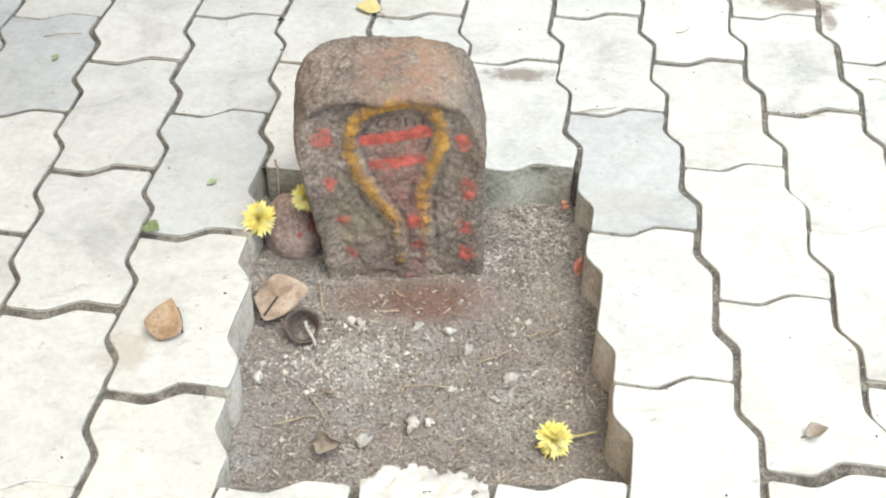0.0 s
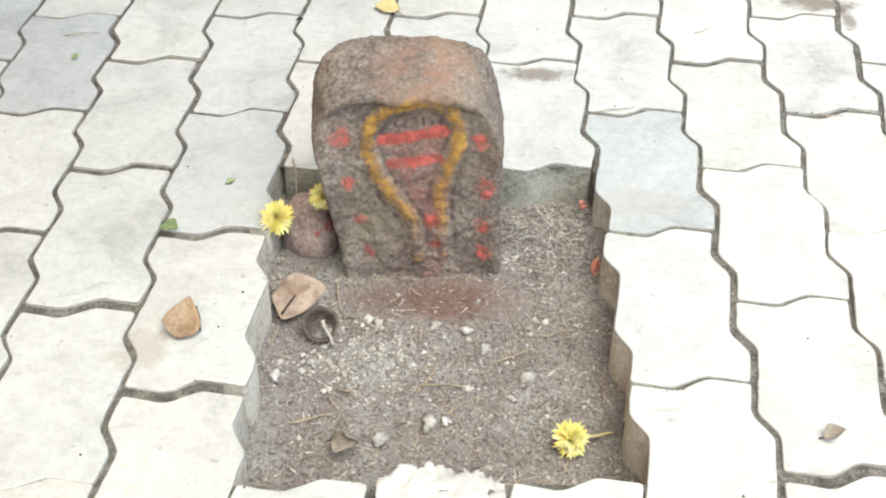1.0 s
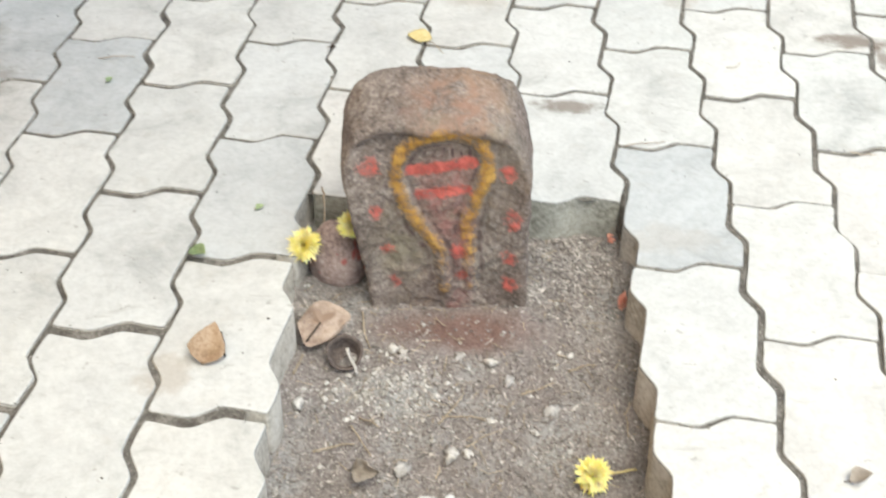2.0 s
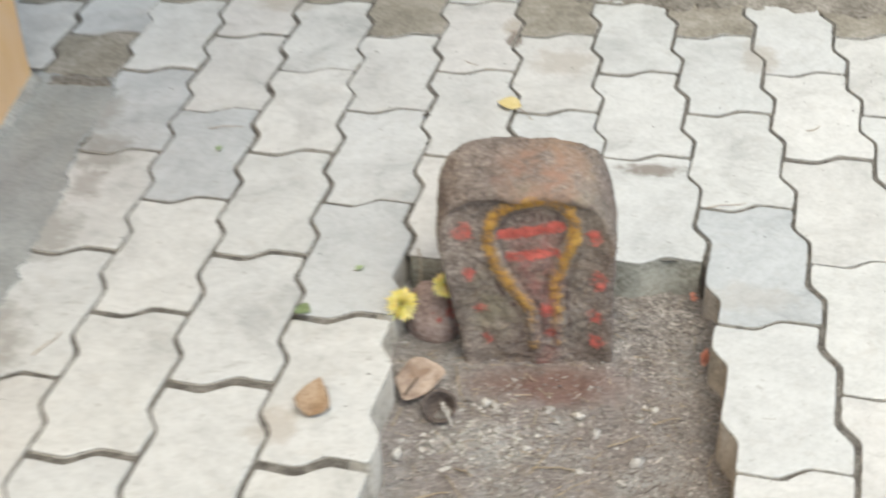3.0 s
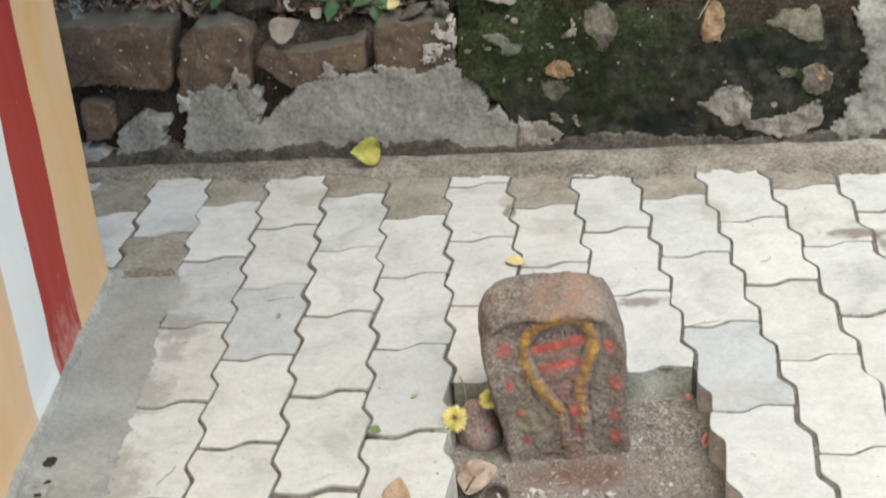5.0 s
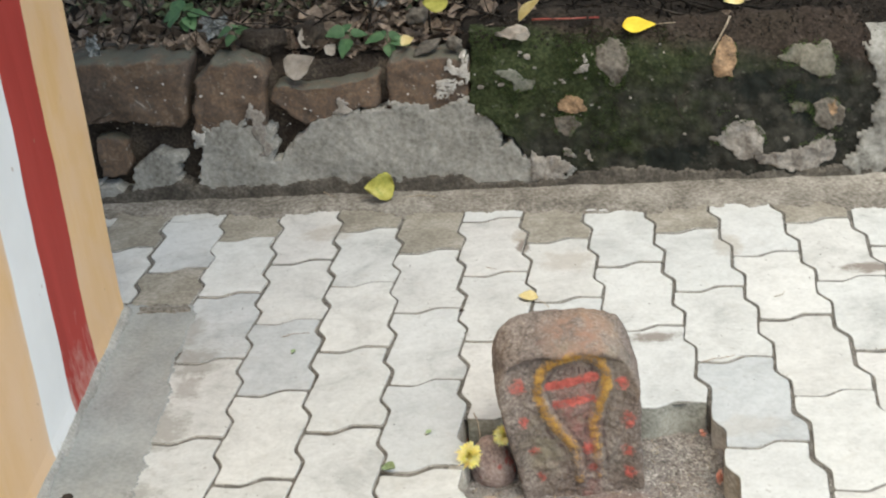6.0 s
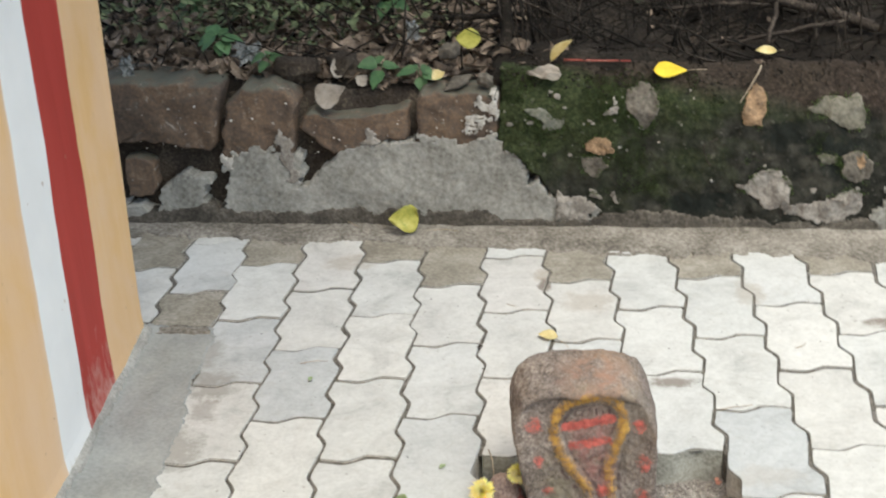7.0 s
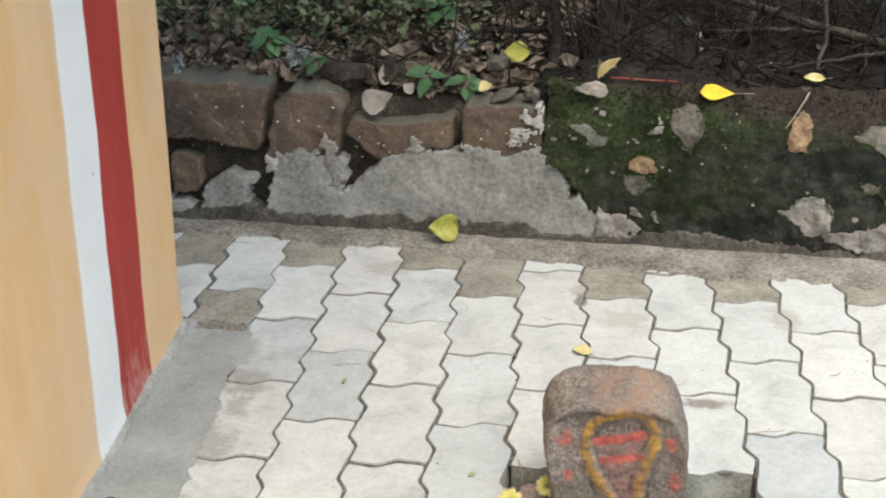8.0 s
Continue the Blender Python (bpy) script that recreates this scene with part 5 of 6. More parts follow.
for k in range(1300):
    x, y = (rng.uniform(PIT[0], PIT[1]), rng.uniform(PIT[2], PIT[3])) if k % 5 < 2 else (rng.gauss(-0.26, 0.04), rng.gauss(-0.298, 0.022))
    if PIT[0] < x < PIT[1] and PIT[2] < y < PIT[3]:
        r = 0.0006 + 0.0036 * rng.random() ** 4
        grain(wverts, wfaces, on_soil(x, y, r * 0.3), r, rng)
chips, cfaces = [], []
for k in range(7500):
    x, y = rng.uniform(PIT[0], PIT[1]), rng.uniform(PIT[2], PIT[3])
    if rng.random() < 0.35:
        x, y = rng.gauss(-0.06, 0.03), rng.gauss(-0.10, 0.04)
    if not (PIT[0] < x < PIT[1] and PIT[2] < y < PIT[3]):
        continue
    if powdered(x, y) and rng.random() < 0.96:
        continue
    l, w = 0.0018 + 0.0078 * rng.random() ** 2.2, rng.uniform(0.0006, 0.0018)
    m = Matrix.Translation(on_soil(x, y, 0.0004)) @ pose(0, 0, 0, rng.uniform(-22, 22), rng.uniform(-22, 22), rng.uniform(0, 360))
    k0 = len(chips)
    chips += [m @ Vector(p) for p in ((-l, -w * 0.5, 0), (0, -w, 0.0006), (l, 0, 0), (0, w, 0.0008))]
    chips += [m @ Vector((0, 0, -0.0012))]
    cfaces += [(k0, k0 + 1, k0 + 2, k0 + 3), (k0 + 1, k0, k0 + 4), (k0 + 2, k0 + 1, k0 + 4), (k0 + 3, k0 + 2, k0 + 4), (k0, k0 + 3, k0 + 4)]
from_lists("bark_chips", chips, cfaces, mineral("bark_chip", [(0.3, (0.185, 0.163, 0.148)), (0.5, (0.28, 0.252, 0.232)), (0.7, (0.45, 0.418, 0.39))], 30, 200, 0.95, 0.4, 0.001, vary=0.5, per_island=True), "small dry plant chips strewn on the soil", "chips")
from_lists("grit", verts, faces, M_GRIT, "loose brown grit over the pit soil", "grit")
from_lists("mortar_crumbs", wverts, wfaces, M_CRUMB, "scattered whitish mortar crumbs on the soil", "crumbs")
bm = bmesh.new()
for k in range(260):
    x, y = rng.uniform(PIT[0] + 0.01, PIT[1] - 0.01), rng.uniform(PIT[2] + 0.02, PIT[3] - 0.01)
    l, a = 0.004 + 0.018 * rng.random() ** 2, rng.uniform(0, 6.28)
    q = (x + l * math.cos(a), y + l * math.sin(a))
    if PIT[0] < q[0] < PIT[1]:
        tube(bm, wiggle(on_soil(x, y, 0.0015), on_soil(*q, 0.002), 3, 0.001, rng), rng.uniform(0.0004, 0.0009), 0.0004, 4)
tagged(new("straw_bits", mesh_of("straw_bits", bm, M_STRAW)), "short bits of dry straw on the soil", "straw", kind="stuff")
for a, b, r in (((-0.203, -0.345), (-0.178, -0.300), 0.0011), ((-0.12, -0.303), (-0.085, -0.285), 0.0011), ((-0.29, -0.35), (-0.268, -0.385), 0.0012),
                ((-0.325, -0.385), (-0.285, -0.375), 0.0014), ((-0.175, -0.372), (-0.135, -0.345), 0.0009), ((-0.283, -0.335), (-0.262, -0.349), 0.001),
                ((-0.29, -0.19), (-0.278, -0.245), 0.0012), ((-0.2, -0.337), (-0.155, -0.336), 0.001), ((-0.015, -0.36), (-0.014, -0.33), 0.0009),
                ((-0.07, -0.272), (-0.04, -0.262), 0.0011)):
    bm = bmesh.new()
    tube(bm, wiggle(on_soil(*a, 0.003), on_soil(*b, 0.003), 6, 0.0012, rng), r, r * 0.6, 5)
    thing("straw", bm, M_STRAW, "dry straw stalk lying on the soil", "straw", "straws in the pit", smooth=True)

for at, size in ((pose(-0.012, -0.178, -0.050, 50, -20, 60), 0.019), (pose(-0.014, -0.062, -0.052, 10, 0, 20), 0.010)):
    ob = holder("fallen_petals", "withered orange-red flower petals on the soil", "petals", "fallen petals", at=at)
    rng2 = random.Random(int(size * 1e4))
    for k in range(5):
        bm = bmesh.new()
        leaf(bm, size * rng2.uniform(0.7, 1.1), size * 0.45, "oval", 0.4, rng2.uniform(-0.8, 0.8), 0.05, k, 6, 4)
        bmesh.ops.transform(bm, matrix=pose(0, 0, 0.001 * k, rng2.uniform(-40, 40), rng2.uniform(-35, 10), -50 + 25 * k), verts=bm.verts)
        part("petal", bm, M_PETAL_RED, ob, smooth=True)

leaf_thing("dry_leaf", 0.034, 0.022, M_LEAF_PALE, "crumpled pale leaf half buried in soil", pose(-0.285, -0.412, -0.058, 38, -6, -8), "oval", 0.6, 0.8, 0.25, 0.1, M_TWIG, 31)

# ---------------------------------------------------------------- leaves and litter on the paving
leaf_thing("fallen_leaf", 0.046, 0.038, M_LEAF_BROWN, "curled dry brown leaf on a paving block", pose(-0.4345, -0.335, 0.004, 14, -10, 82), "heart", 0.25, 0.5, 0.06, 0.0, M_TWIG, 2)
bm = bmesh.new()
tube(bm, [(-0.428, -0.292, 0.010), (-0.420, -0.300, 0.014), (-0.4155, -0.312, 0.010), (-0.414, -0.324, 0.003)], 0.0006, 0.0009, 5)
thing("leaf_stalk", bm, M_TWIG, "thin curved stalk of a dry leaf", "stalk", smooth=True)
leaf_thing("fallen_leaf", 0.034, 0.026, M_LEAF_PALEYELLOW, "faded yellow leaf lying on a paving block", pose(-0.2290, 0.2900, 0.004, -12, -3, 172), "oval", 0.15, 0.15, 0.06, 0.0, M_STRAW, 5)
bm = bmesh.new()
tube(bm, [(-0.236, 0.288, 0.003), (-0.226, 0.275, 0.006), (-0.213, 0.255, 0.003)], 0.0006, 0.0006, 5)
thing("leaf_stalk", bm, M_STRAW, "pale thin leaf stalk lying on the paving", "stalk", smooth=True)
leaf_thing("fallen_leaf", 0.022, 0.016, M_LEAF_PALE, "small dry brown leaf on a paving block", pose(0.167, -0.462, 0.003, 8, -12, 8), "oval", 0.5, 0.6, 0.05, 0.2, M_TWIG, 6)
leaf_thing("green_leaf", 0.030, 0.019, M_LEAF_DUSTY, "small dusty green leaf over a paving joint", pose(-0.476, -0.160, 0.003, 10, -5, -42), "oval", 0.3, 0.6, 0.05, 0.1, M_LEAF_GREEN, 7)
for x, y, r, s in ((-0.4160, -0.0880, 40, 0.0112), (-0.6412, 0.1675, 70, 0.0115), (-0.366, 0.264, 0, 0.010)):
    leaf_thing("leaf_scrap", s, s * 0.7, M_LEAF_DUSTY if s > 0.011 else M_TWIG, "tiny faded scrap of leaf on the paving", pose(x, y, 0.003, 5, 0, r), "oval", 0.3, 0.3, 0.05, 0.2, M_STRAW, s)
rng = random.Random(21)
for a, b in (((0.010, 0.052), (0.060, 0.064)), ((-0.665, 0.226), (-0.618, 0.232)), ((0.385, 0.125), (0.415, 0.112)), ((0.35, 0.60), (0.42, 0.60)), ((-0.315, 0.42), (-0.27, 0.395)),
             ((-0.76, -0.25), (-0.74, -0.21)), ((0.16, 0.235), (0.18, 0.25)), ((0.28, 0.05), (0.31, 0.045))):
    bm = bmesh.new()
    tube(bm, wiggle((*a, 0.002), (*b, 0.002), 7, 0.002, rng), 0.0008, 0.0005, 5)
    thing("straw", bm, M_STRAW, "thin dry straw on the paving", "straw", "straws on the paving", smooth=True)
verts, faces = [], []
for k in range(420):
    x, y = rng.uniform(-0.85, 0.75), rng.uniform(-0.6, 0.55)
    if not (PIT[0] < x < PIT[1] and PIT[2] < y < PIT[3]):
        r = 0.0005 + 0.0013 * rng.random() ** 3
        grain(verts, faces, (x, y, 0.0005), r, rng)
from_lists("dust_specks", verts, faces, M_TWIG, "specks of soil and dry litter on the paving", "litter")


# ---------------------------------------------------------------- bank behind the low wall
def bank_z(x, y):
    d = y - wall_y(x)
    base = 0.285 + 0.022 * min(1, max(0, (x + 0.36) / 0.06))
    # The steep, unseen rise past 0.75 m is added to block sky light.
    return base + 0.12 * max(0, d - 0.10) + 1.5 * max(0, d - 0.75) + 0.03 * fbm(x * 4, y * 4, 2) + 0.012 * fbm(x * 17, y * 17, 2)


bm = bmesh.new()
xs, ds = np.linspace(-2.6, 2.8, 136), np.concatenate([np.linspace(0.07, 1.0, 32), np.linspace(1.08, 3.2, 20)])
g = [[bm.verts.new((x, wall_y(x) + d, bank_z(x, wall_y(x) + d) - (0.04 if d < 0.075 else 0))) for d in ds] for x in xs]
for a, b in zip(g, g[1:]):
    for k in range(len(a) - 1):
        bm.faces.new((a[k], b[k], b[k + 1], a[k + 1]))
rim = [row[-1] for row in g] + g[-1][-2::-1]                     # back and ends go down to the ground
rim = g[0][:] + rim[1:]
foot = [bm.verts.new((v.co.x, v.co.y, -0.12)) for v in rim]
for a, b, c, d in zip(rim, rim[1:], foot[1:], foot):
    bm.faces.new((a, b, c, d))
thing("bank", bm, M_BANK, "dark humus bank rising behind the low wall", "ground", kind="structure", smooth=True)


def on_bank(x, d, up=0.0):
    y = wall_y(x) + d
    return Vector((x, y, bank_z(x, y) + up))


def scatter_leaves(name, count, spread, size, material, label, seed, lift=0.012, lean=55):
    rng = random.Random(seed)
    verts, faces = [], []
    for k in range(count):
        x, d = spread(rng)
        s = size * rng.uniform(0.5, 1.3)
        m = Matrix.Translation(on_bank(x, d, rng.uniform(0.0, lift))) @ pose(0, 0, 0, rng.uniform(-lean, lean), rng.uniform(-lean, lean), rng.uniform(0, 360))
        w, cup, curl = s * rng.uniform(0.4, 0.7), rng.uniform(-0.3, 0.5), rng.uniform(-1.2, 1.2)
        k0 = len(verts)
        for i, wid in enumerate((0.05, 0.72, 1.0, 0.7, 0.05)):
            u = i / 4
            zz = curl * s * (u - 0.5) ** 2
            for v in (-1, 0, 1):
                verts.append(m @ Vector((s * (u - 0.5), v * wid * w / 2 * rng.uniform(0.85, 1.1), zz + abs(v) * cup * wid * w * 0.5)))
        for i in range(4):
            for j in range(2):
                a = k0 + 3 * i + j
                faces.append((a, a + 3, a + 4, a + 1))
    return from_lists(name, verts, faces, material, label, "leaves")


scatter_leaves("leaf_litter", 4600, lambda r: (-1.25 + 0.85 * r.random() + r.gauss(0, 0.09), 0.10 + 1.1 * r.random() ** 1.3), 0.044, M_LITTER, "dead brown leaf litter on the bank", 31)
scatter_leaves("leaf_litter", 330, lambda r: (r.uniform(-1.1, -0.22), 0.12 + 0.75 * r.random()), 0.060, M_LITTER, "large curled dead leaves lying on the bank", 37, 0.03, 40)
scatter_leaves("leaf_litter", 300, lambda r: (r.uniform(-0.25, 1.0), 0.085 + 0.16 * r.random()), 0.015, M_STEM, "crumbled dark leaf scraps along the wall top", 38, 0.004, 35)
scatter_leaves("leaf_litter", 170, lambda r: (r.uniform(0.0, 1.1), 0.10 + 1.0 * r.random()), 0.030, M_LITTER, "sparse dead leaves among dark twigs", 36)
scatter_leaves("undergrowth", 2900, lambda r: (min(r.gauss(-0.84, 0.24), r.gauss(-0.42, 0.06)), 0.24 + 0.9 * r.random()), 0.026, M_UNDER, "low dull green undergrowth on the bank", 32, 0.10, 40)
scatter_leaves("undergrowth", 420, lambda r: (r.uniform(-0.1, 1.2), 0.40 + 0.8 * r.random()), 0.034, M_UNDER_SHADED, "low dull green undergrowth among dead branches", 33, 0.16, 50)

# tangle of fine dead stems and roots
rng = random.Random(40)
bm = bmesh.new()
for k in range(1900):
    right = rng.random() < 0.8
    x = rng.uniform(-0.25, 1.4) if right else rng.uniform(-1.3, -0.2)
    d = rng.uniform(0.13, 1.1)
    a = on_bank(x, d, -0.01)
    if rng.random() < (0.22 if right else 0.2):
        b = a + Vector((rng.uniform(-0.10, 0.10), rng.uniform(-0.05, 0.08), rng.uniform(0.08, 0.40)))
    else:
        b = a + Vector((rng.uniform(-0.28, 0.28), rng.uniform(-0.10, 0.10), rng.uniform(0.0, 0.16)))
    tube(bm, wiggle(a, b, 6, 0.010, rng), rng.uniform(0.0012, 0.0036), 0.0009, 4)
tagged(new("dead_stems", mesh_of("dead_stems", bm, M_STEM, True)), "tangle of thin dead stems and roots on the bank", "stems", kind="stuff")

# two ends, thickness at each, waviness
ROOTS = [
            ((-0.195, 0.99, 0.329), (-0.207, 1.04, 0.433), 0.0026, 0.0016, 0.006),
            ((-0.149, 0.99, 0.347), (-0.161, 1.04, 0.457), 0.0026, 0.0016, 0.006),
            ((-0.251, 0.99, 0.31), (-0.266, 1.04, 0.421), 0.0026, 0.0016, 0.006),
            ((-0.28, 0.99, 0.337), (-0.3, 1.04, 0.445), 0.0026, 0.0016, 0.006),
            ((-0.311, 0.99, 0.373), (-0.316, 1.04, 0.457), 0.0026, 0.0016, 0.006)]
BRANCHES = [((0.05, 1.10, 0.430), (0.44, 0.90, 0.346), 0.008, 0.011, 0.003), ((0.44, 0.90, 0.346), (0.70, 0.84, 0.330), 0.011, 0.013, 0.003),
            ((0.11, 0.88, 0.326), (0.37, 0.89, 0.366), 0.0032, 0.0045, 0.004), ((0.03, 1.02, 0.372), (0.30, 1.00, 0.372), 0.0040, 0.0046, 0.003),
            ((-0.05, 1.125, 0.335), (0.30, 1.09, 0.352), 0.0032, 0.0026, 0.004), ((0.08, 0.925, 0.318), (0.42, 1.07, 0.330), 0.0028, 0.0035, 0.004),
            ((0.257, 1.044, 0.434), (0.213, 0.849, 0.340), 0.0042, 0.0045, 0.004), ((-0.256, 0.947, 0.300), (-0.280, 1.06, 0.46), 0.004, 0.0035, 0.006),
            ((-0.213, 0.993, 0.315), (-0.208, 1.10, 0.45), 0.004, 0.003, 0.008), ((-0.165, 0.938, 0.310), (-0.170, 1.05, 0.46), 0.0035, 0.003, 0.008),
            ((-0.300, 0.965, 0.290), (-0.305, 1.08, 0.50), 0.016, 0.012, 0.006), ((-0.185, 1.10, 0.30), (-0.175, 1.20, 0.52), 0.026, 0.020, 0.008),
            ((-0.46, 1.12, 0.345), (-0.26, 1.05, 0.365), 0.007, 0.005, 0.005), ((0.05, 1.02, 0.33), (0.16, 1.12, 0.45), 0.003, 0.002, 0.006),
            ((0.32, 0.92, 0.32), (0.38, 1.02, 0.45), 0.003, 0.002, 0.006), ((-0.10, 1.25, 0.45), (0.10, 1.12, 0.36), 0.003, 0.003, 0.006)]
for a, b, r0, r1, w in ROOTS:
    bm = bmesh.new()
    tube(bm, wiggle(a, b, 12, w, rng), r0, r1, 6)
    thing("hanging_root", bm, M_TWIG, "thin pale root hanging over the dark bank", "root", "hanging roots", smooth=True)
for a, b, r0, r1, w in BRANCHES:
    bm = bmesh.new()
    tube(bm, wiggle(a, b, 14, w, rng), r0, r1, 8)
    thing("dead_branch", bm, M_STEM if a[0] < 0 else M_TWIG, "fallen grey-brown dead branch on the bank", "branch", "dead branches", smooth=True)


def seedling(at, leaves, size, seed, label):
    rng = random.Random(seed)
    ob = holder("seedling", label, "plant", "green seedlings", at=at @ pose(0, 0, 0, 28, 0, 0))
    bm = bmesh.new()
    top = (rng.uniform(-0.01, 0.01), -0.01, 0.05 + size * 0.4)
    tube(bm, wiggle((0, 0, -0.01), top, 5, 0.003, rng), 0.0016, 0.001, 5)
    part("stem", bm, M_LEAF_GREEN, ob, smooth=True)
    for k in range(leaves):
        bm = bmesh.new()
        leaf(bm, size * rng.uniform(0.8, 1.15), size * rng.uniform(0.65, 0.8), "heart", 0.10, -0.4, 0.04, k + seed, 10, 6)
        s = 0.55 + 0.45 * (k + 1) / leaves
        m = pose(top[0] * s, top[1] * s, top[2] * s, 0, 0, 360 * k / leaves + rng.uniform(-25, 25) - 90) @ pose(0.004, 0, 0, rng.uniform(-15, 15), rng.uniform(-20, 25), 0)
        bmesh.ops.transform(bm, matrix=m, verts=bm.verts)
        part("leaf", bm, M_LEAF_GREEN, ob, smooth=True)
    return ob


seedling(Matrix.Translation(on_bank(-0.905, 0.22)), 7, 0.048, 1, "green seedling with rounded leaves on the wall top")
seedling(Matrix.Translation(on_bank(-0.800, 0.125)), 4, 0.036, 2, "small green seedling between wall stones")
seedling(Matrix.Translation(on_bank(-0.555, 0.13, -0.01)), 4, 0.044, 3, "small green seedling behind the wall stones")
seedling(Matrix.Translation(on_bank(-0.475, 0.12, -0.015)), 5, 0.040, 4, "green seedling with drooping leaves on the wall")
seedling(Matrix.Translation(on_bank(-0.560, 0.42)), 5, 0.055, 5, "green seedling growing through leaf litter")
seedling(Matrix.Translation(on_bank(-0.70, 0.50)), 5, 0.035, 6, "green seedling growing through leaf litter")
seedling(Matrix.Translation(on_bank(-1.02, 0.45)), 5, 0.040, 7, "green seedling growing through leaf litter")

# crumbs of humus spilt over the wall's upper edge
verts, faces = [], []
rng = random.Random(52)
for k in range(3200):
    x = rng.uniform(-1.15, 0.95)
    d = 0.075 + 0.10 * rng.random()
    if x > -0.31 and rng.random() < 0.55:
        z = rng.gauss(0.308, 0.012)
        p = on_wall(x, z, moss_profile(x, z) + 0.001)
    else:
        p = on_bank(x, d, 0.001)
    grain(verts, faces, p, 0.0012 + 0.0035 * rng.random() ** 2, rng)
from_lists("humus_crumbs", verts, faces, M_BANK, "dark humus crumbs along the wall's upper edge", "soil")
rng = random.Random(53)

# leaves on and below the wall
leaf_thing("fallen_leaf", 0.062, 0.060, M_LEAF_LIME, "round yellow-green leaf leaning at the wall foot", pose(-0.490, 0.736, 0.036, -62, -2, 184), "heart", 0.14, 0.3, 0.12, 0.0, M_STRAW, 12)
bm = bmesh.new()
tube(bm, wiggle((-0.494, 0.735, 0.010), (-0.41, 0.722, 0.012), 6, 0.002, rng), 0.0010, 0.0008, 5)
thing("leaf_stalk", bm, M_STRAW, "long thin yellowish leaf stalk on the mortar", "stalk", smooth=True)
leaf_thing("fallen_leaf", 0.066, 0.034, M_LEAF_YELLOW, "bright yellow leaf on the mossy wall top", pose(0.045, wall_y(0.03) + 0.045, 0.318, -46, 0, 178), "drop", 0.12, 0.15, 0.02, 0.55, M_STRAW, 13)
leaf_thing("fallen_leaf", 0.052, 0.042, M_LEAF_LIME, "yellow-green spotted leaf on the bank edge", pose(-0.352, wall_y(-0.35) + 0.115, 0.365, -62, 0, 172), "oval", 0.15, 0.2, 0.04, 0.5, M_STRAW, 14)
leaf_thing("fallen_leaf", 0.060, 0.020, M_LEAF_PALEYELLOW, "rolled faded yellow leaf on the wall top", pose(-0.215, wall_y(-0.2) + 0.09, 0.325, 40, -38, 12), "oval", 0.9, 0.3, 0.03, 0.4, M_STRAW, 15)
leaf_thing("fallen_leaf", 0.046, 0.020, M_LEAF_PALEYELLOW, "small faded yellow leaf on the wall top", pose(0.222, wall_y(0.2) + 0.11, 0.335, -40, 0, 190), "oval", 0.3, 0.4, 0.05, 0.3, M_STRAW, 16)
leaf_thing("fallen_leaf", 0.030, 0.026, M_LEAF_PALEYELLOW, "pale lime scrap of leaf on a wall stone", pose(-0.452, wall_y(-0.45) + 0.055, 0.300, 30, -10, 30), "oval", 0.4, 0.5, 0.05, 0.1, M_STRAW, 17)
leaf_thing("fallen_leaf", 0.066, 0.034, M_LEAF_PALE, "torn grey-tan weathered leaf on the mossy wall top", pose(-0.198, wall_y(-0.2) + 0.030, 0.318, -46, 0, 170), "heart", 0.15, 0.2, 0.30, 0.0, M_STRAW, 22)
for x, off, z, l, w, r in ((-0.668, 0.030, 0.262, 0.068, 0.060, 20), (-0.632, 0.062, 0.305, 0.065, 0.034, 100), (-0.585, 0.060, 0.290, 0.030, 0.026, 60)):
    leaf_thing("fallen_leaf", l, w, M_LEAF_PALE, "bleached curled leaf lodged between wall stones", pose(x - 0.02, wall_y(x) + off, z, 48, -14, r), "heart", 0.25, 0.7, 0.08, 0.1, M_TWIG, 18 + r)
bm = bmesh.new()
tube(bm, wiggle((-0.19, wall_y(-0.19) + 0.082, 0.330), (-0.06, wall_y(-0.06) + 0.082, 0.327), 5, 0.001, rng), 0.0024, 0.0018, 6)
thing("stick", bm, M_STICK_RED, "thin stick with worn red paint on the wall top", "stick", smooth=True)
bm = bmesh.new()
tube(bm, wiggle((0.137, wall_y(0.13) - 0.002, 0.268), (0.182, wall_y(0.18) + 0.044, 0.327), 6, 0.002, rng), 0.0013, 0.0019, 6)
thing("stick", bm, M_STRAW, "thin dry stick leaning on the mossy wall", "stick", smooth=True)
bm = bmesh.new()
tube(bm, wiggle((-0.640, wall_y(-0.64) - 0.012, 0.018), (-0.612, wall_y(-0.61) - 0.035, 0.018), 5, 0.001, rng), 0.0014, 0.0006, 5)
thing("straw", bm, M_STRAW, "pale straw at the wall foot", "straw", smooth=True)
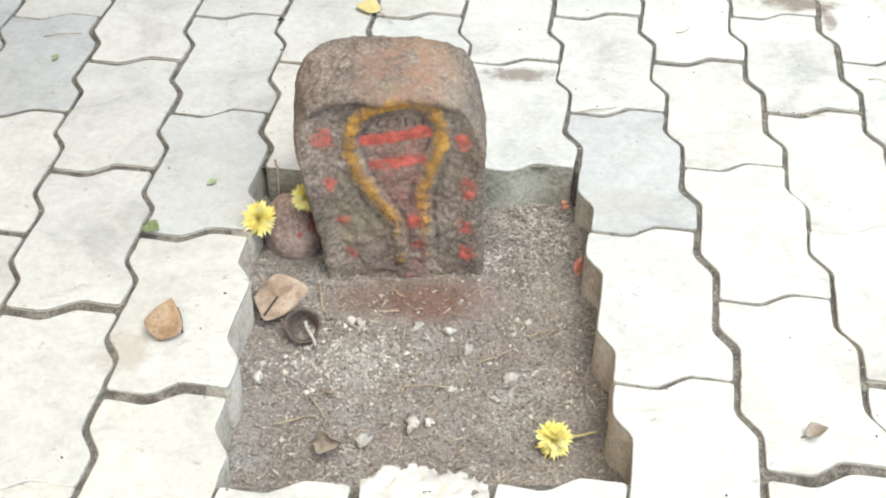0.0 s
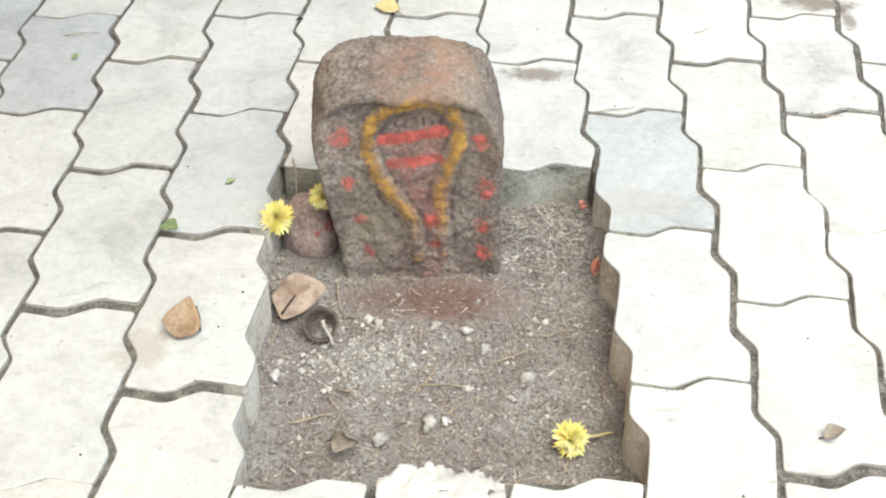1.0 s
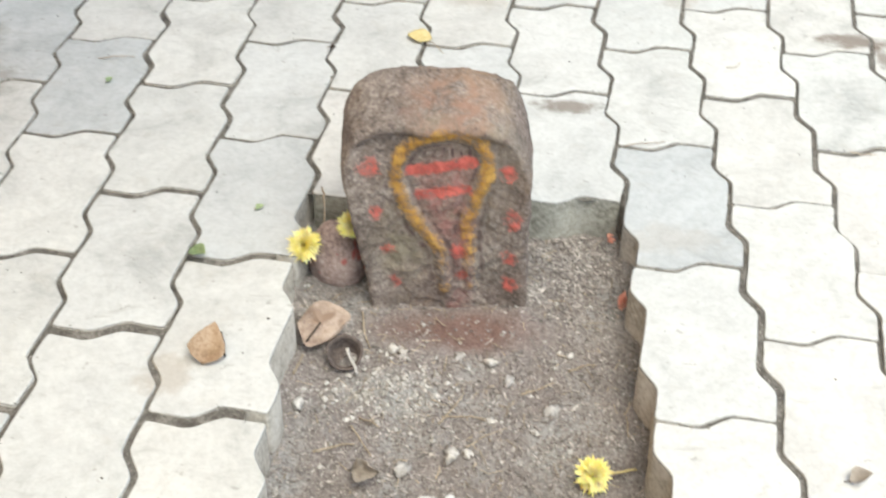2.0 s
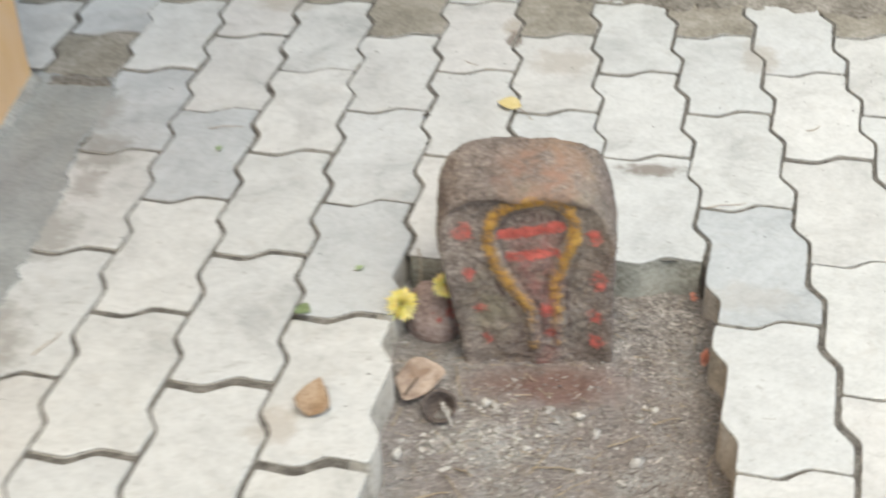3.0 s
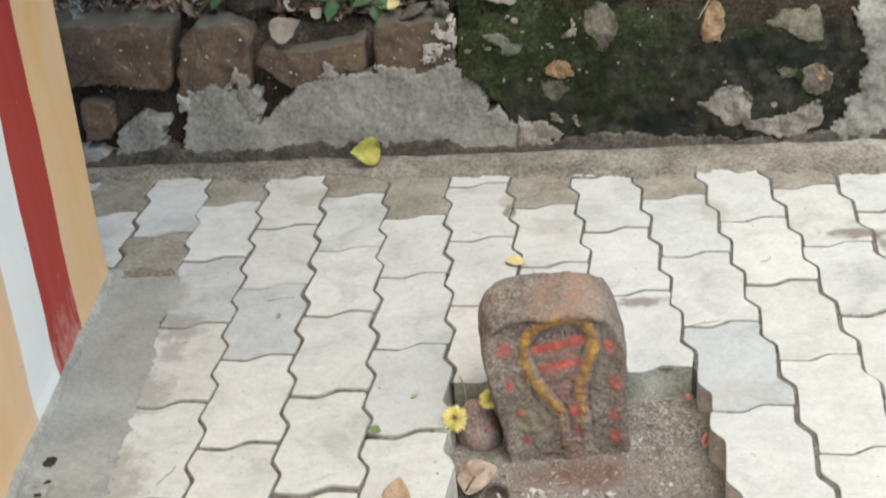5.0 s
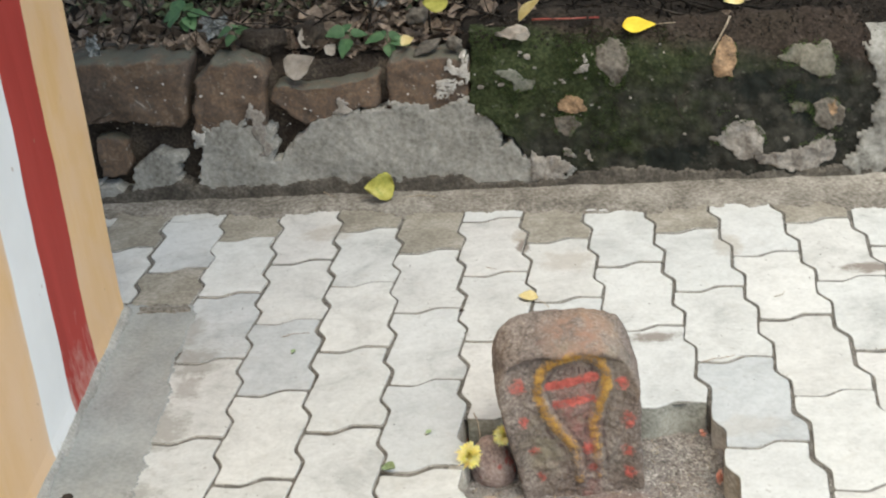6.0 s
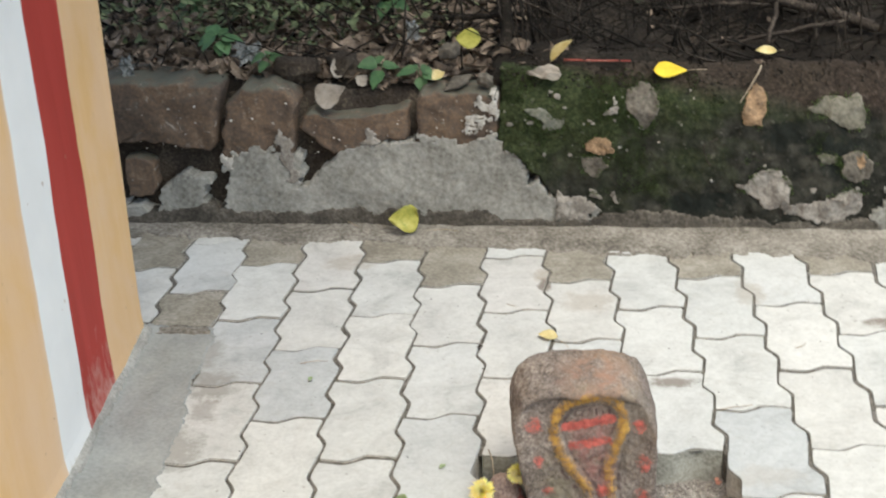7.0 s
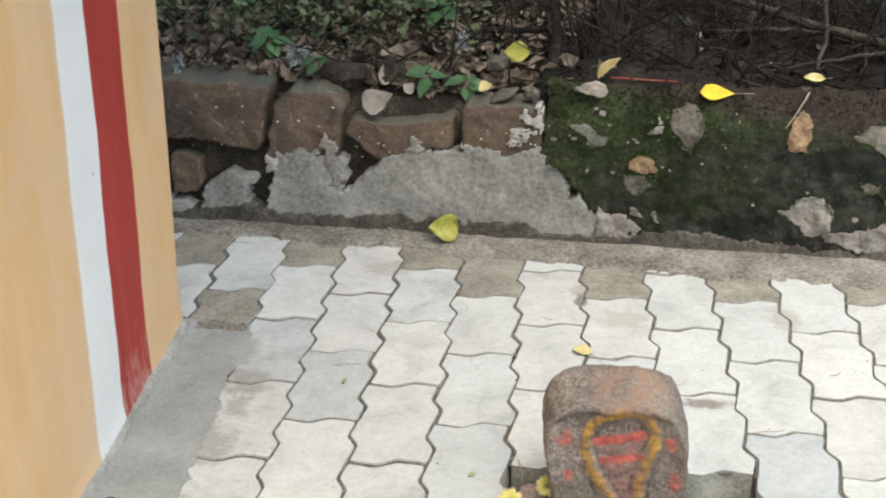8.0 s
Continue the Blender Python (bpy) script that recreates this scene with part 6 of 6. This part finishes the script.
for x, off, z, w, h in ((-0.835, 0.12, 0.340, 0.062, 0.050), (-0.495, 0.19, 0.362, 0.026, 0.042), (-1.085, 0.06, 0.33, 0.026, 0.05)):
    bm = bmesh.new()
    scrap = lambda i, j, seed: noise.noise((i * 0.42 + x * 40, j * 0.45, seed))
    grid = [[bm.verts.new((w * (i / 18 - 0.5) * (0.8 + 0.5 * noise.noise((j * 0.35, x * 9, 1))) + 0.010 * scrap(i, j, 1), -0.5 * h * (j / 15 - 0.5) + 0.014 * scrap(i, j, 3),
                            h * (j / 15 - 0.5) * (0.75 + 0.5 * noise.noise((i * 0.4, x * 9, 8))) + 0.006 * scrap(i, j, 7))) for j in range(16)] for i in range(19)]
    for i in range(18):
        for j in range(15):
            bm.faces.new((grid[i][j], grid[i + 1][j], grid[i + 1][j + 1], grid[i][j + 1]))
    thing("plastic_scrap", bm, M_FOIL, "crumpled whitish plastic scrap in the litter", "litter", "plastic scraps", at=pose(x, wall_y(x) + off, z, -25, 0, 0))
for x, off, z, s, mat in ((-0.735, 0.10, 0.310, (0.050, 0.03, 0.030), M_CORE), (-0.640, 0.14, 0.300, (0.060, 0.03, 0.035), M_CORE), (-0.345, 0.035, 0.305, (0.017, 0.014, 0.014), M_FIELD),
                          (-0.40, 0.04, 0.298, (0.030, 0.014, 0.010), M_FIELD), (0.56, 0.16, 0.36, (0.05, 0.04, 0.07), M_FIELD), (-0.42, 0.17, 0.325, (0.025, 0.02, 0.018), M_FIELD)):
    bm = bmesh.new()
    lump(bm, (0, 0, 0), s, random.Random(int(abs(x) * 1000)), 3, 0.5)
    thing("rock", bm, mat, "loose weathered rock on the wall top", "rock", "loose rocks", smooth=True, at=pose(x, wall_y(x) + off, z))

# ---------------------------------------------------------------- paving blocks
def tooth(s):
    """Offset of the zigzag along one period, 0 to 1."""
    if s < 0.37:
        return -s / 0.37
    if s < 0.63:
        return -1 + 2 * (s - 0.37) / 0.26
    return 1 - (s - 0.63) / 0.37


def paver_outline(length=2, cut_top=0.0):
    """Block outline, counter-clockwise, about its centre; joint already taken off."""
    h = P * length / 2
    pts = []
    for s in (0.0, 0.37, 0.63):                                   # near end, left to right
        pts.append((-W / 2 + s * W, -h + 0.0012 + TOOTH * tooth(s)))
    for k in range(length):                                       # right side, going away
        for s in (0.0, 0.37, 0.63):
            pts.append((W / 2 - TOOTH * tooth(s), -h + (k + s) * P))
    for s in (0.0, 0.37, 0.63):                                   # far end, right to left
        pts.append((W / 2 - s * W, h - 0.0012 - TOOTH * tooth(s)))
    for k in range(length):                                       # left side, coming back
        for s in (0.0, 0.37, 0.63):
            pts.append((-W / 2 + TOOTH * tooth(s), h - (k + s) * P))
    return pts


def inset(pts, d):
    out = []
    n = len(pts)
    for k in range(n):
        a, b, c = Vector(pts[k - 1]), Vector(pts[k]), Vector(pts[(k + 1) % n])
        n1 = Vector((-(b - a).y, (b - a).x)).normalized()
        n2 = Vector((-(c - b).y, (c - b).x)).normalized()
        m = (n1 + n2).normalized()
        out.append(b + m * d / max(0.5, m.dot(n1)))
    return out


def paver_mesh(name, material, seed, length=2, side=M_SIDE):
    rng = random.Random(seed)
    pts = []
    sharp = paver_outline(length)
    for k, b in enumerate(sharp):                                 # worn, rounded corners and wavering edges
        a, b, c = Vector(sharp[k - 1]), Vector(b), Vector(sharp[(k + 1) % len(sharp)])
        cut = 0.006
        back, on = (a - b).normalized(), (c - b).normalized()
        pts += [b + back * cut, b + (back + on) * cut * 0.27, b + on * cut, b.lerp(c, 0.5)]
    bm = bmesh.new()
    layers = []
    for d, z in ((GAP, -0.075), (GAP, -0.0030), (GAP + 0.0004, -0.0010), (GAP + 0.0015, 0.0)):
        layers.append([bm.verts.new((p.x + 0.0016 * noise.noise((p.x * 55, p.y * 55, seed)), p.y + 0.0016 * noise.noise((p.x * 55, p.y * 55, seed + 7)), z - (0.0008 * max(0, noise.noise((p.x * 90, p.y * 90, seed))) if z else 0))) for p in inset(pts, d)])
    n = len(pts)
    for a, b in zip(layers, layers[1:]):
        for k in range(n):
            bm.faces.new((a[k], a[(k + 1) % n], b[(k + 1) % n], b[k]))
    for k, f in enumerate(bm.faces):
        f.smooth = True
        f.material_index = 2 if k < n else 1 if k < 2 * n else 0
    bm.faces.new(layers[-1])
    return mesh_of(name, bm, (material, M_EDGE, side))


PAVERS = [paver_mesh("paver", M_PAVER, s) for s in range(4)]
PAVER_GREY, PAVER_SMEAR = paver_mesh("paver", M_PAVER_GREY, 9), paver_mesh("paver", M_PAVER_SMEAR, 10)
# Blocks behind the stone take the stained side colour that is also dimmed.
HALF = paver_mesh("paver", M_PAVER, 11, 1, M_SIDE_DIM)
PAVER_DIM = paver_mesh("paver", M_PAVER, 12, 2, M_SIDE_DIM)

GREY = {(-4, -0.5), (0, -0.5), (-7, 2.5), (-6, 1.5)}
# blocks that were laid a little out of line
SHIFT = {(-4, -2.5): -0.003, (-4, -4.5): -0.008, (-5, -1.5): -0.003, (-5, -3.5): -0.008, (-6, -4.5): -0.006,
         (0, -2.5): 0.003, (0, -4.5): 0.006, (1, -1.5): 0.003, (1, -3.5): 0.006}
SMEARED = {(-8, 3.5), (-7, 6.5), (-5, 6.5), (-4, 5.5), (-2, 5.5), (0, 5.5), (2, 5.5), (-9, 6.5), (4, 5.5)}
rng = random.Random(77)
far = []
for c in range(-11, 26):
    for m in range(-12, 4):
        k = 2 * m + (1.5 if c % 2 == 0 else 0.5)              # centre of the block, in tooth periods
        x, y = (c + 0.5) * W, k * P
        if y > lip_front(x) + 0.16 or y < -2.5:
            continue
        if (c == -8 and k < 2.6) or (c < -8 and k < 4.4):
            continue
        if c in (-3, -1) and -4.4 < k < -0.6:
            continue
        if c == -2 and -5 < k < 0:
            continue
        turn = rng.gauss(0, 0.35)
        dx, dy, dz = rng.gauss(0, 0.0009), rng.gauss(0, 0.0009), rng.gauss(0, 0.0008)
        dy += SHIFT.get((c, k), 0.0)
        if -1.3 < x < 1.25 and y > -0.95:
            me = PAVER_DIM if (c, k) in {(-3, 0.5), (-1, 0.5)} else PAVER_GREY if (c, k) in GREY else PAVER_SMEAR if (c, k) in SMEARED else rng.choice(PAVERS)
            ob = new("paver", me)
            ob.parent = pavement
            ob.matrix_basis = pose(x + dx, y + dy, dz, rng.gauss(0, 0.2), rng.gauss(0, 0.2), turn)
        else:
            far.append(pose(x + dx, y + dy, dz, 0, 0, turn))
bm = bmesh.new()
for m in far:
    start = len(bm.verts)
    bm.from_mesh(PAVERS[0])
    bm.verts.ensure_lookup_table()
    for v in bm.verts[start:]:
        v.co = m @ v.co
part("far_pavers", bm, M_PAVER, pavement, kind="stuff")

bm = bmesh.new()
lump(bm, (0.001, -0.047, -0.032), (0.0055, 0.020, 0.036), random.Random(5), 3, 0.3, 0)
part("joint_fill", bm, M_SAND, pavement, smooth=True)

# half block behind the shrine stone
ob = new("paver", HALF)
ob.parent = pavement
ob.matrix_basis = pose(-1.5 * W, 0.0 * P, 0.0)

# cut block at the pit's near side, its rough edge patched with mortar
bm = bmesh.new()
sheet(bm, -0.238, -0.121, -0.612, -0.46, 0.0022,
      lambda x, y: -0.2365 < x < -0.1235 and y < -0.497 + 0.012 * fbm(x * 45, y * 30, 3) + 0.006 * fbm(x * 160, y * 160, 3) + 0.010 * math.cos((x + 0.19) * 45),
      lambda x, y: -0.001 + (0.0035 * max(0, fbm(x * 60, y * 60, 4)) - 0.006 * max(0, fbm(x * 90, y * 90, 14))) * (y > -0.535), -0.06)
part("cut_paver", bm, M_PAVER, pavement, "cut block with a crumbling mortar edge", smooth=True)

# grains of sand washed up along the joints
rng = random.Random(63)
verts, faces = [], []
edge = [Vector(p) for p in paver_outline()]
for c in range(-7, 6):
    for m in range(-4, 3):
        k = 2 * m + (1.5 if c % 2 == 0 else 0.5)
        x, y = (c + 0.5) * W, k * P
        if y > lip_front(x) - 0.05 or (c in (-3, -1) and -4.4 < k < -0.6) or (c == -2 and -5 < k < 1.4):
            continue
        for n in range(90):
            j = rng.randrange(len(edge))
            p = edge[j - 1].lerp(edge[j], rng.random())
            if fbm((x + p.x) * 11, (y + p.y) * 11, 4.4) < -0.05:
                continue
            px, py = x + p.x + rng.gauss(0, 0.0022), y + p.y + rng.gauss(0, 0.0022)
            if PIT[0] - 0.01 < px < PIT[1] + 0.01 and PIT[2] - 0.01 < py < PIT[3] + 0.015:
                continue
            deep = max(0.0, 1 - math.dist((px - x, py - y), p) / 0.003)
            grain(verts, faces, (px, py, 0.0004 - 0.005 * deep), 0.0005 + 0.0011 * rng.random() ** 2, rng)
from_lists("joint_grains", verts, faces, mineral("coarse_sand", [(0.3, (0.14, 0.13, 0.115)), (0.5, (0.26, 0.245, 0.22)), (0.7, (0.42, 0.40, 0.37))], 60, 300, 0.95, 0.4, 0.001, vary=0.5, per_island=True), "coarse sand grains washed up along paving joints", "sand")
